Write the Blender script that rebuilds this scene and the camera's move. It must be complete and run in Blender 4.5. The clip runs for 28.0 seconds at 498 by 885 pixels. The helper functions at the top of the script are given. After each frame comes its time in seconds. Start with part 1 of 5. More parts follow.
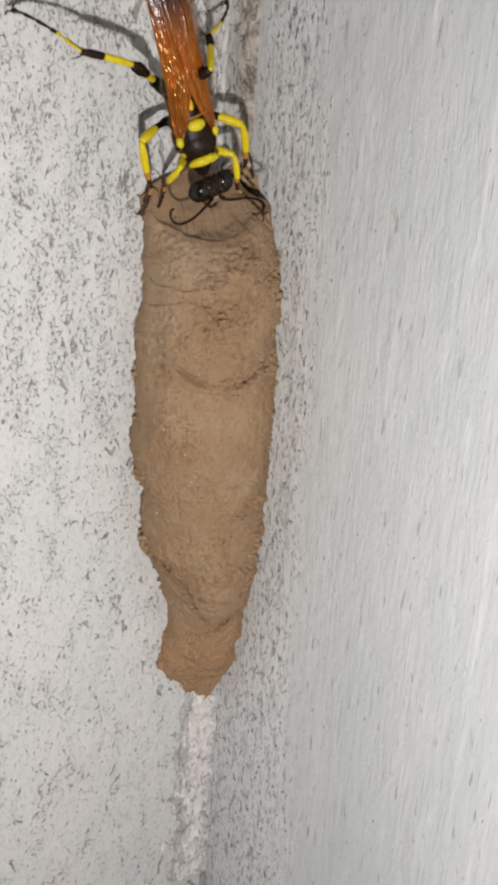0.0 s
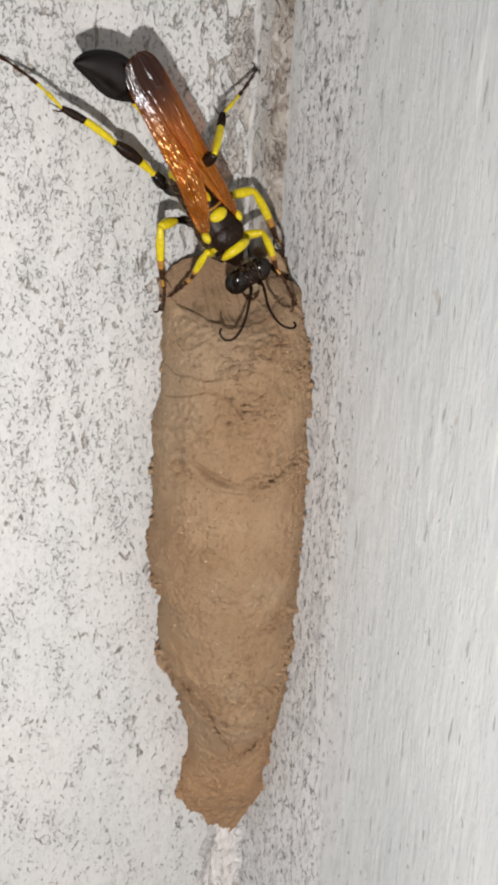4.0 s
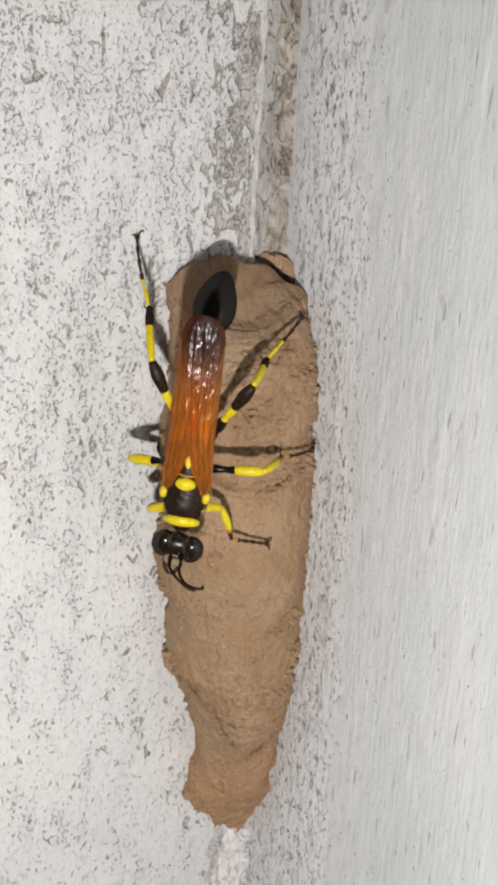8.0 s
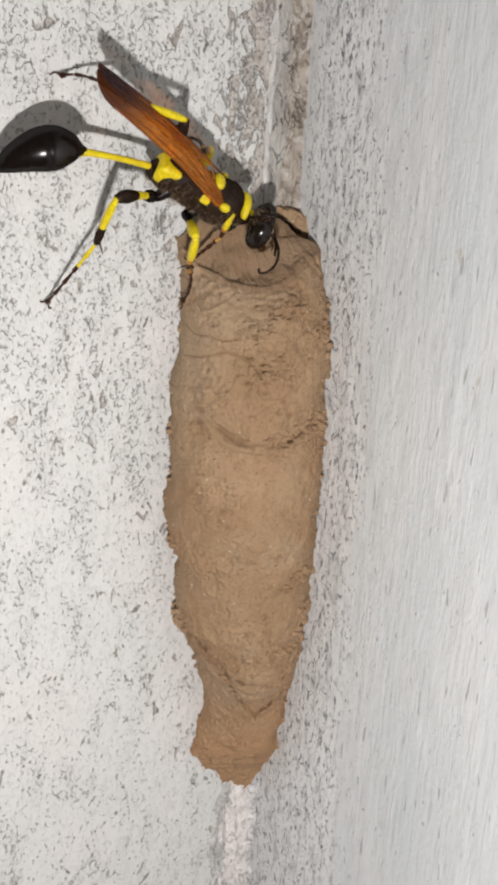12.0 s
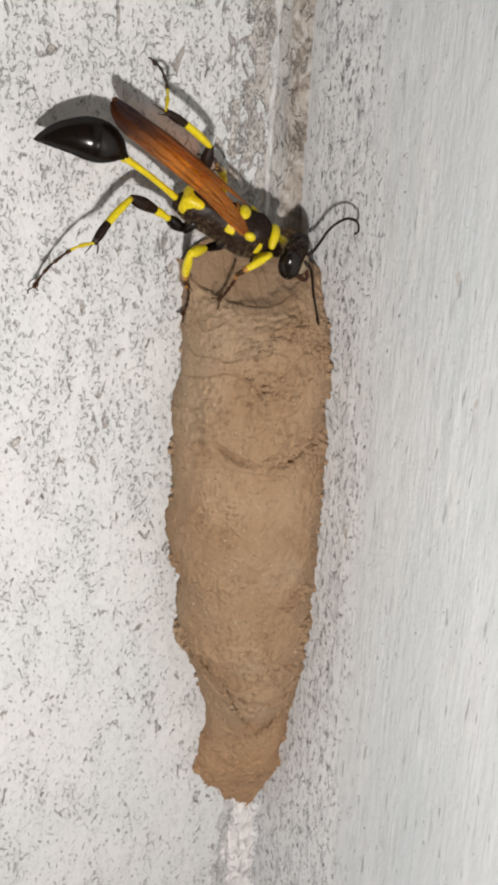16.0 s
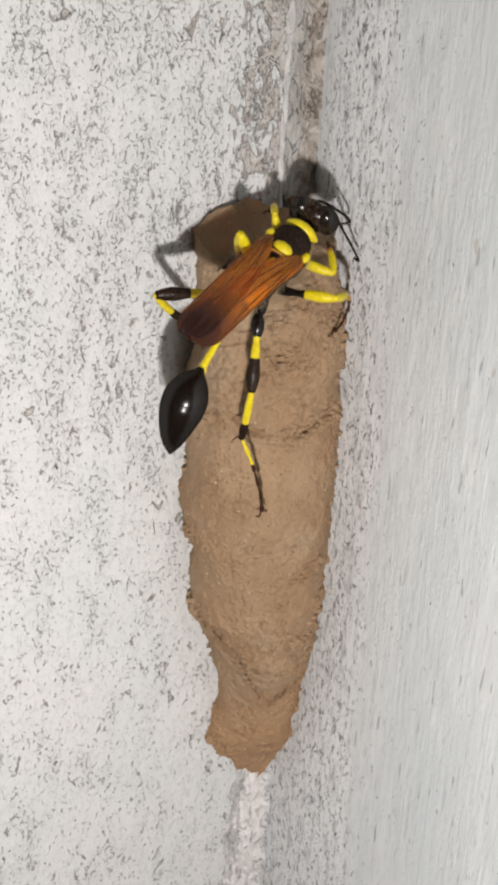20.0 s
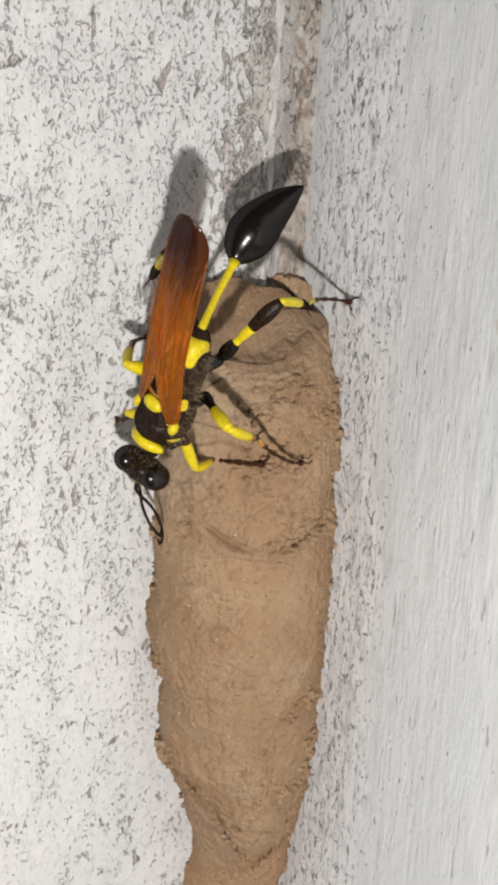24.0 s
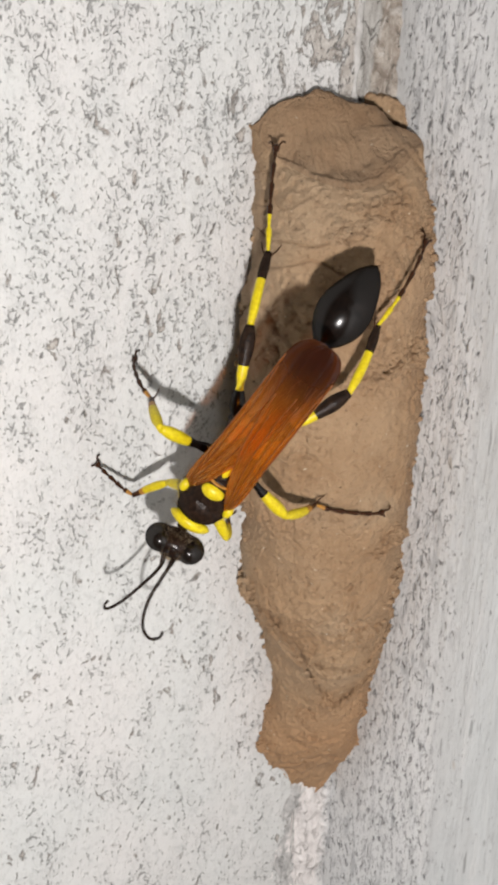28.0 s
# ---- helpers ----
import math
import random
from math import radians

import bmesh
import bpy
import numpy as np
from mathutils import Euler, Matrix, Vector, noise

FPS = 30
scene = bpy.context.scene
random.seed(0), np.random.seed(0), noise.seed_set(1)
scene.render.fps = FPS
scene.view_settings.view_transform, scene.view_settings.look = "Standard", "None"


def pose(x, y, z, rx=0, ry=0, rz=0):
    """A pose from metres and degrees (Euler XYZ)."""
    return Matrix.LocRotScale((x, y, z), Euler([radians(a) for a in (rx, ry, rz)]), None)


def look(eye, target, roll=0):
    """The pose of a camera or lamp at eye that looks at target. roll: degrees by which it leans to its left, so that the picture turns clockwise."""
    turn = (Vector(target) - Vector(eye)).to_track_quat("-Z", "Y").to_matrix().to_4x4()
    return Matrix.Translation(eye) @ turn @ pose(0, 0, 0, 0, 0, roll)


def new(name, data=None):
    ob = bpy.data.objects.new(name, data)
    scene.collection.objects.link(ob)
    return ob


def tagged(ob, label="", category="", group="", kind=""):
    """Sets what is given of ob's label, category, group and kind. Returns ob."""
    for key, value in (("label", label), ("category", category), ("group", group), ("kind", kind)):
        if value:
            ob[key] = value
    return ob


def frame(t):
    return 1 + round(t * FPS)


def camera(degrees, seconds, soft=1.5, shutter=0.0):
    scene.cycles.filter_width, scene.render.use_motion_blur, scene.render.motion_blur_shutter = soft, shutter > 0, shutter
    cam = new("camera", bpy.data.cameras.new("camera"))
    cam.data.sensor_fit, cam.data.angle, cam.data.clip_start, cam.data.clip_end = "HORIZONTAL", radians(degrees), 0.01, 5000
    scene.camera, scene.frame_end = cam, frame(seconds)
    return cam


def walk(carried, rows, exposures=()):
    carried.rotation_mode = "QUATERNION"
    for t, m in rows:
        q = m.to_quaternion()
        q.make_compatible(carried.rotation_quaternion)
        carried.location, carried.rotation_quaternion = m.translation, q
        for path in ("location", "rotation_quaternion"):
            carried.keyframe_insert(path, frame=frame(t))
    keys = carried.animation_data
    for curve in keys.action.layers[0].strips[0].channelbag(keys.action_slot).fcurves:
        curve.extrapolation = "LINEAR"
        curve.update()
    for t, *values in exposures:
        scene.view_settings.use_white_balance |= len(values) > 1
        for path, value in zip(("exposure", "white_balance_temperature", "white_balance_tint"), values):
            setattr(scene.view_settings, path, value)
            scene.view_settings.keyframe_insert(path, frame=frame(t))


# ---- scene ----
MM = 0.001


def glide(rows, step=0.1):
    """Rows of (seconds, pose) filled in to one every step, with eased places and turns."""
    out, k = [], 0
    count = round((rows[-1][0] - rows[0][0]) / step)
    for i in range(count + 1):
        t = round(rows[0][0] + i * step, 3)
        while k < len(rows) - 2 and t >= rows[k + 1][0] - 1e-6:
            k += 1
        (ta, a), (tb, b) = rows[k], rows[k + 1]
        u = min(1.0, max(0.0, (t - ta) / (tb - ta)))
        qa, qb = a.to_quaternion(), b.to_quaternion()
        qb.make_compatible(qa)
        u = u * (0.5 + u * (1.5 - u))
        out.append((t, Matrix.Translation(a.translation.lerp(b.translation, u)) @ qa.slerp(qb, u).to_matrix().to_4x4()))
    return out


# ---------------------------------------------------------------- camera
cam = camera(26.0, 28.0, soft=3.7, shutter=0.3)
walk(cam, [
    (0.0, look((-0.04997, -0.08027, 0.03539), (-0.00441, -0.00967, 0.00315), 4.13)),
    (0.5, look((-0.04591, -0.07418, 0.03157), (-0.00089, -0.00264, 0.00065), 4.09)),
    (1.0, look((-0.04456, -0.07267, 0.03200), (-0.00040, 0.00102, 0.00518), 3.83)),
    (1.5, look((-0.04420, -0.07298, 0.03197), (-0.00005, 0.00087, 0.00555), 3.80)),
    (2.0, look((-0.04432, -0.07300, 0.03233), (0.00031, 0.00064, 0.00617), 4.03)),
    (2.5, look((-0.04422, -0.07338, 0.03247), (0.00028, 0.00055, 0.00691), 3.89)),
    (3.0, look((-0.04430, -0.07318, 0.03231), (0.00003, 0.00063, 0.00609), 3.90)),
    (3.5, look((-0.04471, -0.07417, 0.03413), (-0.00071, 0.00067, 0.01038), 3.63)),
    (4.0, look((-0.04468, -0.07396, 0.03307), (-0.00125, 0.00084, 0.00818), 3.48)),
    (4.5, look((-0.04455, -0.07418, 0.03309), (-0.00176, 0.00095, 0.00809), 3.38)),
    (6.5, look((-0.04470, -0.07408, 0.03307), (-0.00197, 0.00090, 0.00754), 3.33)),
    (7.0, look((-0.04474, -0.07421, 0.03344), (-0.00171, 0.00073, 0.00830), 3.36)),
    (7.5, look((-0.04480, -0.07427, 0.03359), (-0.00185, 0.00080, 0.00867), 3.31)),
    (8.0, look((-0.04481, -0.07424, 0.03364), (-0.00193, 0.00080, 0.00854), 3.34)),
    (8.5, look((-0.04523, -0.07397, 0.03281), (-0.00301, 0.00109, 0.00668), 3.37)),
    (9.0, look((-0.04527, -0.07372, 0.03255), (-0.00323, 0.00113, 0.00552), 3.45)),
    (9.5, look((-0.04576, -0.07317, 0.03163), (-0.00350, 0.00091, 0.00288), 3.65)),
    (10.0, look((-0.04565, -0.07340, 0.03239), (-0.00327, 0.00104, 0.00478), 3.66)),
    (10.5, look((-0.04552, -0.07343, 0.03275), (-0.00296, 0.00099, 0.00537), 3.66)),
    (11.0, look((-0.04539, -0.07346, 0.03266), (-0.00277, 0.00082, 0.00500), 3.75)),
    (11.5, look((-0.04566, -0.07338, 0.03243), (-0.00294, 0.00076, 0.00454), 3.73)),
    (12.0, look((-0.04547, -0.07347, 0.03273), (-0.00274, 0.00070, 0.00493), 3.72)),
    (12.5, look((-0.04533, -0.07359, 0.03287), (-0.00289, 0.00085, 0.00535), 3.59)),
    (14.5, look((-0.04543, -0.07366, 0.03282), (-0.00279, 0.00063, 0.00521), 3.76)),
    (15.0, look((-0.04534, -0.07373, 0.03329), (-0.00272, 0.00067, 0.00595), 3.74)),
    (15.5, look((-0.04541, -0.07387, 0.03352), (-0.00264, 0.00054, 0.00643), 3.67)),
    (16.0, look((-0.04532, -0.07396, 0.03358), (-0.00298, 0.00074, 0.00662), 3.57)),
    (16.5, look((-0.04538, -0.07388, 0.03343), (-0.00304, 0.00066, 0.00604), 3.59)),
    (17.0, look((-0.04558, -0.07392, 0.03361), (-0.00294, 0.00055, 0.00646), 3.63)),
    (17.5, look((-0.04550, -0.07399, 0.03372), (-0.00284, 0.00047, 0.00657), 3.62)),
    (18.0, look((-0.04559, -0.07403, 0.03385), (-0.00288, 0.00046, 0.00687), 3.62)),
    (18.5, look((-0.04548, -0.07415, 0.03405), (-0.00270, 0.00035, 0.00721), 3.63)),
    (19.0, look((-0.04571, -0.07383, 0.03329), (-0.00349, 0.00054, 0.00522), 3.61)),
    (19.5, look((-0.04585, -0.07359, 0.03293), (-0.00375, 0.00055, 0.00410), 3.57)),
    (20.0, look((-0.04583, -0.07356, 0.03298), (-0.00407, 0.00077, 0.00416), 3.60)),
    (20.5, look((-0.04600, -0.07340, 0.03302), (-0.00422, 0.00088, 0.00407), 3.52)),
    (21.0, look((-0.04594, -0.07367, 0.03371), (-0.00409, 0.00094, 0.00574), 3.62)),
    (21.1, look((-0.04602, -0.07363, 0.03388), (-0.00392, 0.00087, 0.00600), 3.64)),
    (21.2, look((-0.04303, -0.06442, 0.02742), (0.00179, 0.01001, 0.00393), 3.89)),
    (21.5, look((-0.04052, -0.06258, 0.02885), (0.00423, 0.01214, 0.00614), 3.89)),
    (23.5, look((-0.04008, -0.06331, 0.03059), (0.00383, 0.01238, 0.00954), 3.71)),
    (24.0, look((-0.04029, -0.06320, 0.03042), (0.00380, 0.01234, 0.00923), 3.72)),
    (24.5, look((-0.04047, -0.06296, 0.02968), (0.00357, 0.01235, 0.00757), 3.93)),
    (25.0, look((-0.04081, -0.06289, 0.02926), (0.00317, 0.01239, 0.00694), 3.86)),
    (25.5, look((-0.04083, -0.06284, 0.02909), (0.00311, 0.01240, 0.00653), 3.89)),
    (26.0, look((-0.04090, -0.06287, 0.02896), (0.00299, 0.01230, 0.00610), 3.90)),
    (26.5, look((-0.04095, -0.06292, 0.02923), (0.00296, 0.01232, 0.00662), 3.83)),
    (27.0, look((-0.04125, -0.06270, 0.02857), (0.00210, 0.01257, 0.00502), 3.86)),
    (27.5, look((-0.04212, -0.06173, 0.02581), (0.00049, 0.01293, -0.00083), 3.79)),
    (28.0, look((-0.04224, -0.06179, 0.02410), (-0.00197, 0.01371, -0.00377), 3.49)),
], exposures=[(0.0, -0.22), (0.5, -0.24), (1.0, -0.26), (1.5, -0.12), (2.0, -0.02), (21.5, 0.0), (24.5, 0.08), (28.0, 0.04)])

# ---------------------------------------------------------------- light
world = bpy.data.worlds.new("night_air")
world.use_nodes = True
world.node_tree.nodes["Background"].inputs["Color"].default_value = (1.0, 0.94, 0.88, 1)
world.node_tree.nodes["Background"].inputs["Strength"].default_value = 0.055
scene.world = world

torch = bpy.data.lights.new("torch_light", "POINT")
torch.energy, torch.color, torch.shadow_soft_size = 0.377, (1.0, 0.955, 0.935), 0.0014
new("torch_light", torch).location = (-0.0520, -0.0890, 0.0098)


# ---------------------------------------------------------------- materials
def material(name):
    m = bpy.data.materials.new(name)
    m.use_nodes = True
    return m, m.node_tree.nodes, m.node_tree.links, m.node_tree.nodes["Principled BSDF"]


def coords(nodes, links, scale=(1, 1, 1), turn=(0, 0, 0)):
    """Object coordinates in millimetres, stretched and turned."""
    tex, mp = nodes.new("ShaderNodeTexCoord"), nodes.new("ShaderNodeMapping")
    mp.inputs["Scale"].default_value = tuple(1000 * s for s in scale)
    mp.inputs["Rotation"].default_value = turn
    links.new(tex.outputs["Object"], mp.inputs["Vector"])
    return mp.outputs["Vector"]


def grain(nodes, links, vec, scale, detail=3, rough=0.55, distort=0.0):
    n = nodes.new("ShaderNodeTexNoise")
    n.inputs["Scale"].default_value, n.inputs["Detail"].default_value = scale, detail
    n.inputs["Roughness"].default_value, n.inputs["Distortion"].default_value = rough, distort
    links.new(vec, n.inputs["Vector"])
    return n.outputs["Fac"]


def calc(nodes, links, op, a, b=0.0, c=None):
    n = nodes.new("ShaderNodeMath")
    n.operation = op
    for i, v in enumerate((a, b) if c is None else (a, b, c)):
        if isinstance(v, (int, float)):
            n.inputs[i].default_value = v
        else:
            links.new(v, n.inputs[i])
    return n.outputs[0]


def band(nodes, links, value, lo, hi):
    n = nodes.new("ShaderNodeMapRange")
    n.interpolation_type = "SMOOTHSTEP"
    links.new(value, n.inputs["Value"])
    n.inputs["From Min"].default_value, n.inputs["From Max"].default_value = lo, hi
    return n.outputs["Result"]


def blend(nodes, links, fac, a, b):
    n = nodes.new("ShaderNodeMix")
    n.data_type = "RGBA"
    for sock, v in ((n.inputs["Factor"], fac), (n.inputs["A"], a), (n.inputs["B"], b)):
        if isinstance(v, tuple):
            sock.default_value = (*v, 1)
        elif isinstance(v, (int, float)):
            sock.default_value = v
        else:
            links.new(v, sock)
    return n.outputs["Result"]


def relief(nodes, links, bsdf, height, depth_mm, strength=1.0):
    b = nodes.new("ShaderNodeBump")
    b.inputs["Distance"].default_value, b.inputs["Strength"].default_value = depth_mm * MM, strength
    links.new(height, b.inputs["Height"])
    links.new(b.outputs["Normal"], bsdf.inputs["Normal"])


def flecks(nodes, links, vec, scale, width, cover):
    """Short curled marks: the level lines of one noise, kept only where another one rises over a cover that may vary from place to place."""
    a = grain(nodes, links, vec, scale, 2, 0.5, 0.6)
    line = calc(nodes, links, "ABSOLUTE", calc(nodes, links, "SUBTRACT", a, 0.5))
    line = calc(nodes, links, "SUBTRACT", 1.0, band(nodes, links, line, width * 0.15, width))
    cut = calc(nodes, links, "SUBTRACT", grain(nodes, links, vec, scale * 1.25, 2, 0.6), cover)
    return calc(nodes, links, "MULTIPLY", line, band(nodes, links, cut, -0.01, 0.10))


def chips(nodes, links, vec, scale, cover):
    """Small dark chips of uneven size: the peaks of a rough noise over a cover that may vary from place to place."""
    a = grain(nodes, links, vec, scale, 3, 0.62, 0.5)
    return band(nodes, links, calc(nodes, links, "SUBTRACT", a, cover), 0.0, 0.035)


def rough_plaster():
    m, n, l, p = material("old_whitewashed_plaster")
    v = coords(n, l, (1, 1, 0.72), (0, 0.35, 0))
    cloud = grain(n, l, coords(n, l, (1, 1, 0.45), (0, 0.12, 0)), 0.42, 5, 0.70)
    sep = n.new("ShaderNodeSeparateXYZ")
    l.new(coords(n, l), sep.inputs[0])
    rise = band(n, l, sep.outputs["Z"], -18.0, 30.0)
    thin = band(n, l, calc(n, l, "ADD", cloud, calc(n, l, "MULTIPLY", calc(n, l, "SUBTRACT", rise, 0.4), 0.10)), 0.42, 0.64)
    # short strokes thicken with the grey clouding, which grows towards the top
    marks = calc(n, l, "MULTIPLY", flecks(n, l, v, 2.35, 0.056, calc(n, l, "SUBTRACT", 0.585, calc(n, l, "MULTIPLY", thin, 0.145))), 0.78)
    dots = chips(n, l, coords(n, l, (1, 1, 0.62), (0, 0.30, 0)), 2.3, calc(n, l, "SUBTRACT", 0.70, calc(n, l, "MULTIPLY", thin, 0.055)))
    marks = calc(n, l, "MAXIMUM", marks, dots)
    faint = flecks(n, l, coords(n, l, (1, 1, 0.8), (0, -0.3, 0)), 1.5, 0.09, 0.50)
    mottle = grain(n, l, v, 1.4, 4, 0.7)
    tint = grain(n, l, coords(n, l), 0.09, 3, 0.5)
    col = blend(n, l, band(n, l, tint, 0.35, 0.65), (0.625, 0.632, 0.616), (0.66, 0.648, 0.63))
    col = blend(n, l, calc(n, l, "MULTIPLY", thin, 0.24), col, (0.46, 0.465, 0.46))
    col = blend(n, l, calc(n, l, "MULTIPLY", band(n, l, mottle, 0.52, 0.70), 0.30), col, (0.47, 0.485, 0.48))
    patch = band(n, l, grain(n, l, coords(n, l, (1, 1, 0.6), (0, 0.2, 0)), 0.75, 4, 0.7), 0.60, 0.68)
    col = blend(n, l, calc(n, l, "MULTIPLY", patch, 0.5), col, (0.50, 0.51, 0.50))
    col = blend(n, l, calc(n, l, "MULTIPLY", faint, 0.24), col, (0.36, 0.36, 0.35))
    # peeling close to the joint: bare brown patches with dark rims
    near = band(n, l, sep.outputs["X"], -10.5, -4.2)
    high = band(n, l, sep.outputs["Z"], 8.0, 24.0)
    worn = grain(n, l, coords(n, l, (1, 1, 0.52)), 0.75, 5, 0.66, 0.7)
    worn = calc(n, l, "ADD", worn, calc(n, l, "MULTIPLY", calc(n, l, "MULTIPLY", near, high), 0.17))
    bare = band(n, l, worn, 0.615, 0.672)
    specks = chips(n, l, coords(n, l, (1, 1, 0.75)), 1.5, calc(n, l, "SUBTRACT", 0.80, calc(n, l, "MULTIPLY", calc(n, l, "MULTIPLY", near, high), 0.16)))
    marks = calc(n, l, "MAXIMUM", marks, specks)
    rim = calc(n, l, "MULTIPLY", bare, calc(n, l, "SUBTRACT", 1.0, band(n, l, worn, 0.655, 0.70)))
    tone = blend(n, l, band(n, l, mottle, 0.35, 0.65), (0.31, 0.262, 0.22), (0.54, 0.505, 0.46))
    col = blend(n, l, calc(n, l, "MULTIPLY", bare, 0.72), col, tone)
    col = blend(n, l, calc(n, l, "MULTIPLY", rim, 0.62), col, (0.17, 0.145, 0.125))
    col = blend(n, l, calc(n, l, "MULTIPLY", marks, 0.74), col, (0.11, 0.11, 0.105))
    l.new(col, p.inputs["Base Color"])
    p.inputs["Roughness"].default_value = 0.88
    h = calc(n, l, "ADD", calc(n, l, "MULTIPLY", mottle, 0.7), calc(n, l, "MULTIPLY", marks, -0.45))
    h = calc(n, l, "ADD", h, calc(n, l, "MULTIPLY", bare, -0.5))
    relief(n, l, p, h, 0.26, 0.9)
    return m


def brushed_paint():
    m, n, l, p = material("brushed_pale_grey_paint")
    sep = n.new("ShaderNodeSeparateXYZ")
    l.new(coords(n, l), sep.inputs[0])
    wander = grain(n, l, coords(n, l, (1, 1, 0.3)), 0.32, 4, 0.65)
    reach = calc(n, l, "ADD", sep.outputs["Y"], calc(n, l, "MULTIPLY", calc(n, l, "SUBTRACT", wander, 0.5), 9.0))
    reach = calc(n, l, "ADD", reach, calc(n, l, "MULTIPLY", sep.outputs["Z"], -0.06))
    dense = calc(n, l, "MAXIMUM", calc(n, l, "MULTIPLY", band(n, l, reach, -20.0, -12.0), 0.35), band(n, l, reach, -15.0, -8.8))
    # the painter's brush left it thinner right beside the joint
    dense = calc(n, l, "MULTIPLY", dense, calc(n, l, "SUBTRACT", 1.0, calc(n, l, "MULTIPLY", calc(n, l, "MULTIPLY", band(n, l, reach, -5.0, -1.5), band(n, l, sep.outputs["Z"], 20.0, 26.0)), 0.35)))
    # stringy flecks, thick by the joint and thinning out over the brushed paint
    marks = flecks(n, l, coords(n, l, (1, 1, 0.56), (0.10, 0, 0)), 1.45, 0.052, calc(n, l, "SUBTRACT", 0.68, calc(n, l, "MULTIPLY", dense, 0.185)))
    fleck = flecks(n, l, coords(n, l, (1, 1, 0.6), (-0.22, 0, 0)), 2.6, 0.06, calc(n, l, "SUBTRACT", 0.68, calc(n, l, "MULTIPLY", dense, 0.155)))
    dots = chips(n, l, coords(n, l, (1, 1, 0.55), (0.10, 0, 0)), 2.0, calc(n, l, "SUBTRACT", 0.765, calc(n, l, "MULTIPLY", dense, 0.07)))
    marks = calc(n, l, "MAXIMUM", calc(n, l, "MAXIMUM", marks, calc(n, l, "MULTIPLY", fleck, 0.6)), calc(n, l, "MULTIPLY", dots, 0.9))
    lines = grain(n, l, coords(n, l, (1, 1, 0.10), (0.0, 0, 0)), 2.3, 4, 0.74)
    ridge = grain(n, l, coords(n, l, (1, 1, 0.07), (0.01, 0, 0)), 0.9, 4, 0.65)
    fine = grain(n, l, coords(n, l, (1, 1, 0.30), (0.0, 0, 0)), 3.2, 4, 0.75)
    broad = grain(n, l, coords(n, l, (1, 1, 0.35), (0.08, 0, 0)), 0.2, 3, 0.5)
    col = blend(n, l, band(n, l, broad, 0.35, 0.7), (0.58, 0.61, 0.615), (0.62, 0.635, 0.635))
    # paler base near the joint makes up for the torch's weaker light there
    col = blend(n, l, calc(n, l, "MULTIPLY", dense, 0.9), col, (0.79, 0.795, 0.795))
    col = blend(n, l, calc(n, l, "MULTIPLY", band(n, l, lines, 0.54, 0.70), 0.30), col, (0.42, 0.44, 0.445))
    col = blend(n, l, calc(n, l, "MULTIPLY", band(n, l, fine, 0.57, 0.70), 0.20), col, (0.40, 0.42, 0.425))
    col = blend(n, l, calc(n, l, "MULTIPLY", band(n, l, ridge, 0.56, 0.66), 0.38), col, (0.82, 0.82, 0.81))
    # long thin scratches, and a few single dashes
    scratch = flecks(n, l, coords(n, l, (1, 1, 0.085), (0.015, 0, 0)), 1.35, 0.03, 0.53)
    col = blend(n, l, calc(n, l, "MULTIPLY", scratch, 0.34), col, (0.26, 0.265, 0.27))
    dash = band(n, l, grain(n, l, coords(n, l, (1, 1, 0.17), (0.0, 0, 0)), 1.9, 2, 0.5), 0.675, 0.715)
    col = blend(n, l, calc(n, l, "MULTIPLY", dash, 0.58), col, (0.20, 0.205, 0.205))
    haze = grain(n, l, coords(n, l, (1, 1, 0.33), (0.08, 0, 0)), 1.1, 5, 0.68)
    col = blend(n, l, calc(n, l, "MULTIPLY", calc(n, l, "MULTIPLY", band(n, l, haze, 0.50, 0.66), dense), 0.62), col, (0.37, 0.38, 0.39))
    drip = band(n, l, grain(n, l, coords(n, l, (1, 1, 0.6)), 0.33, 2, 0.5), 0.735, 0.76)
    col = blend(n, l, calc(n, l, "MULTIPLY", drip, 0.4), col, (0.40, 0.33, 0.24))
    col = blend(n, l, calc(n, l, "MULTIPLY", marks, 0.82), col, (0.10, 0.10, 0.105))
    l.new(col, p.inputs["Base Color"])
    p.inputs["Roughness"].default_value = 0.7
    h = calc(n, l, "ADD", calc(n, l, "MULTIPLY", lines, 0.6), calc(n, l, "MULTIPLY", marks, -0.6))
    h = calc(n, l, "ADD", h, calc(n, l, "MULTIPLY", fine, 0.5))
    h = calc(n, l, "ADD", h, calc(n, l, "MULTIPLY", ridge, 0.5))
    relief(n, l, p, h, 0.15, 0.8)
    return m


def white_filler():
    m, n, l, p = material("white_joint_filler")
    a = grain(n, l, coords(n, l, (1, 1, 0.45)), 1.2, 5, 0.68, 0.4)
    col = blend(n, l, band(n, l, a, 0.40, 0.66), (0.60, 0.59, 0.57), (0.42, 0.405, 0.385))
    l.new(blend(n, l, calc(n, l, "MULTIPLY", flecks(n, l, coords(n, l, (1, 1, 0.5)), 1.6, 0.05, 0.52), 0.7), col, (0.16, 0.15, 0.14)), p.inputs["Base Color"])
    p.inputs["Roughness"].default_value = 0.85
    relief(n, l, p, a, 0.3, 0.8)
    return m


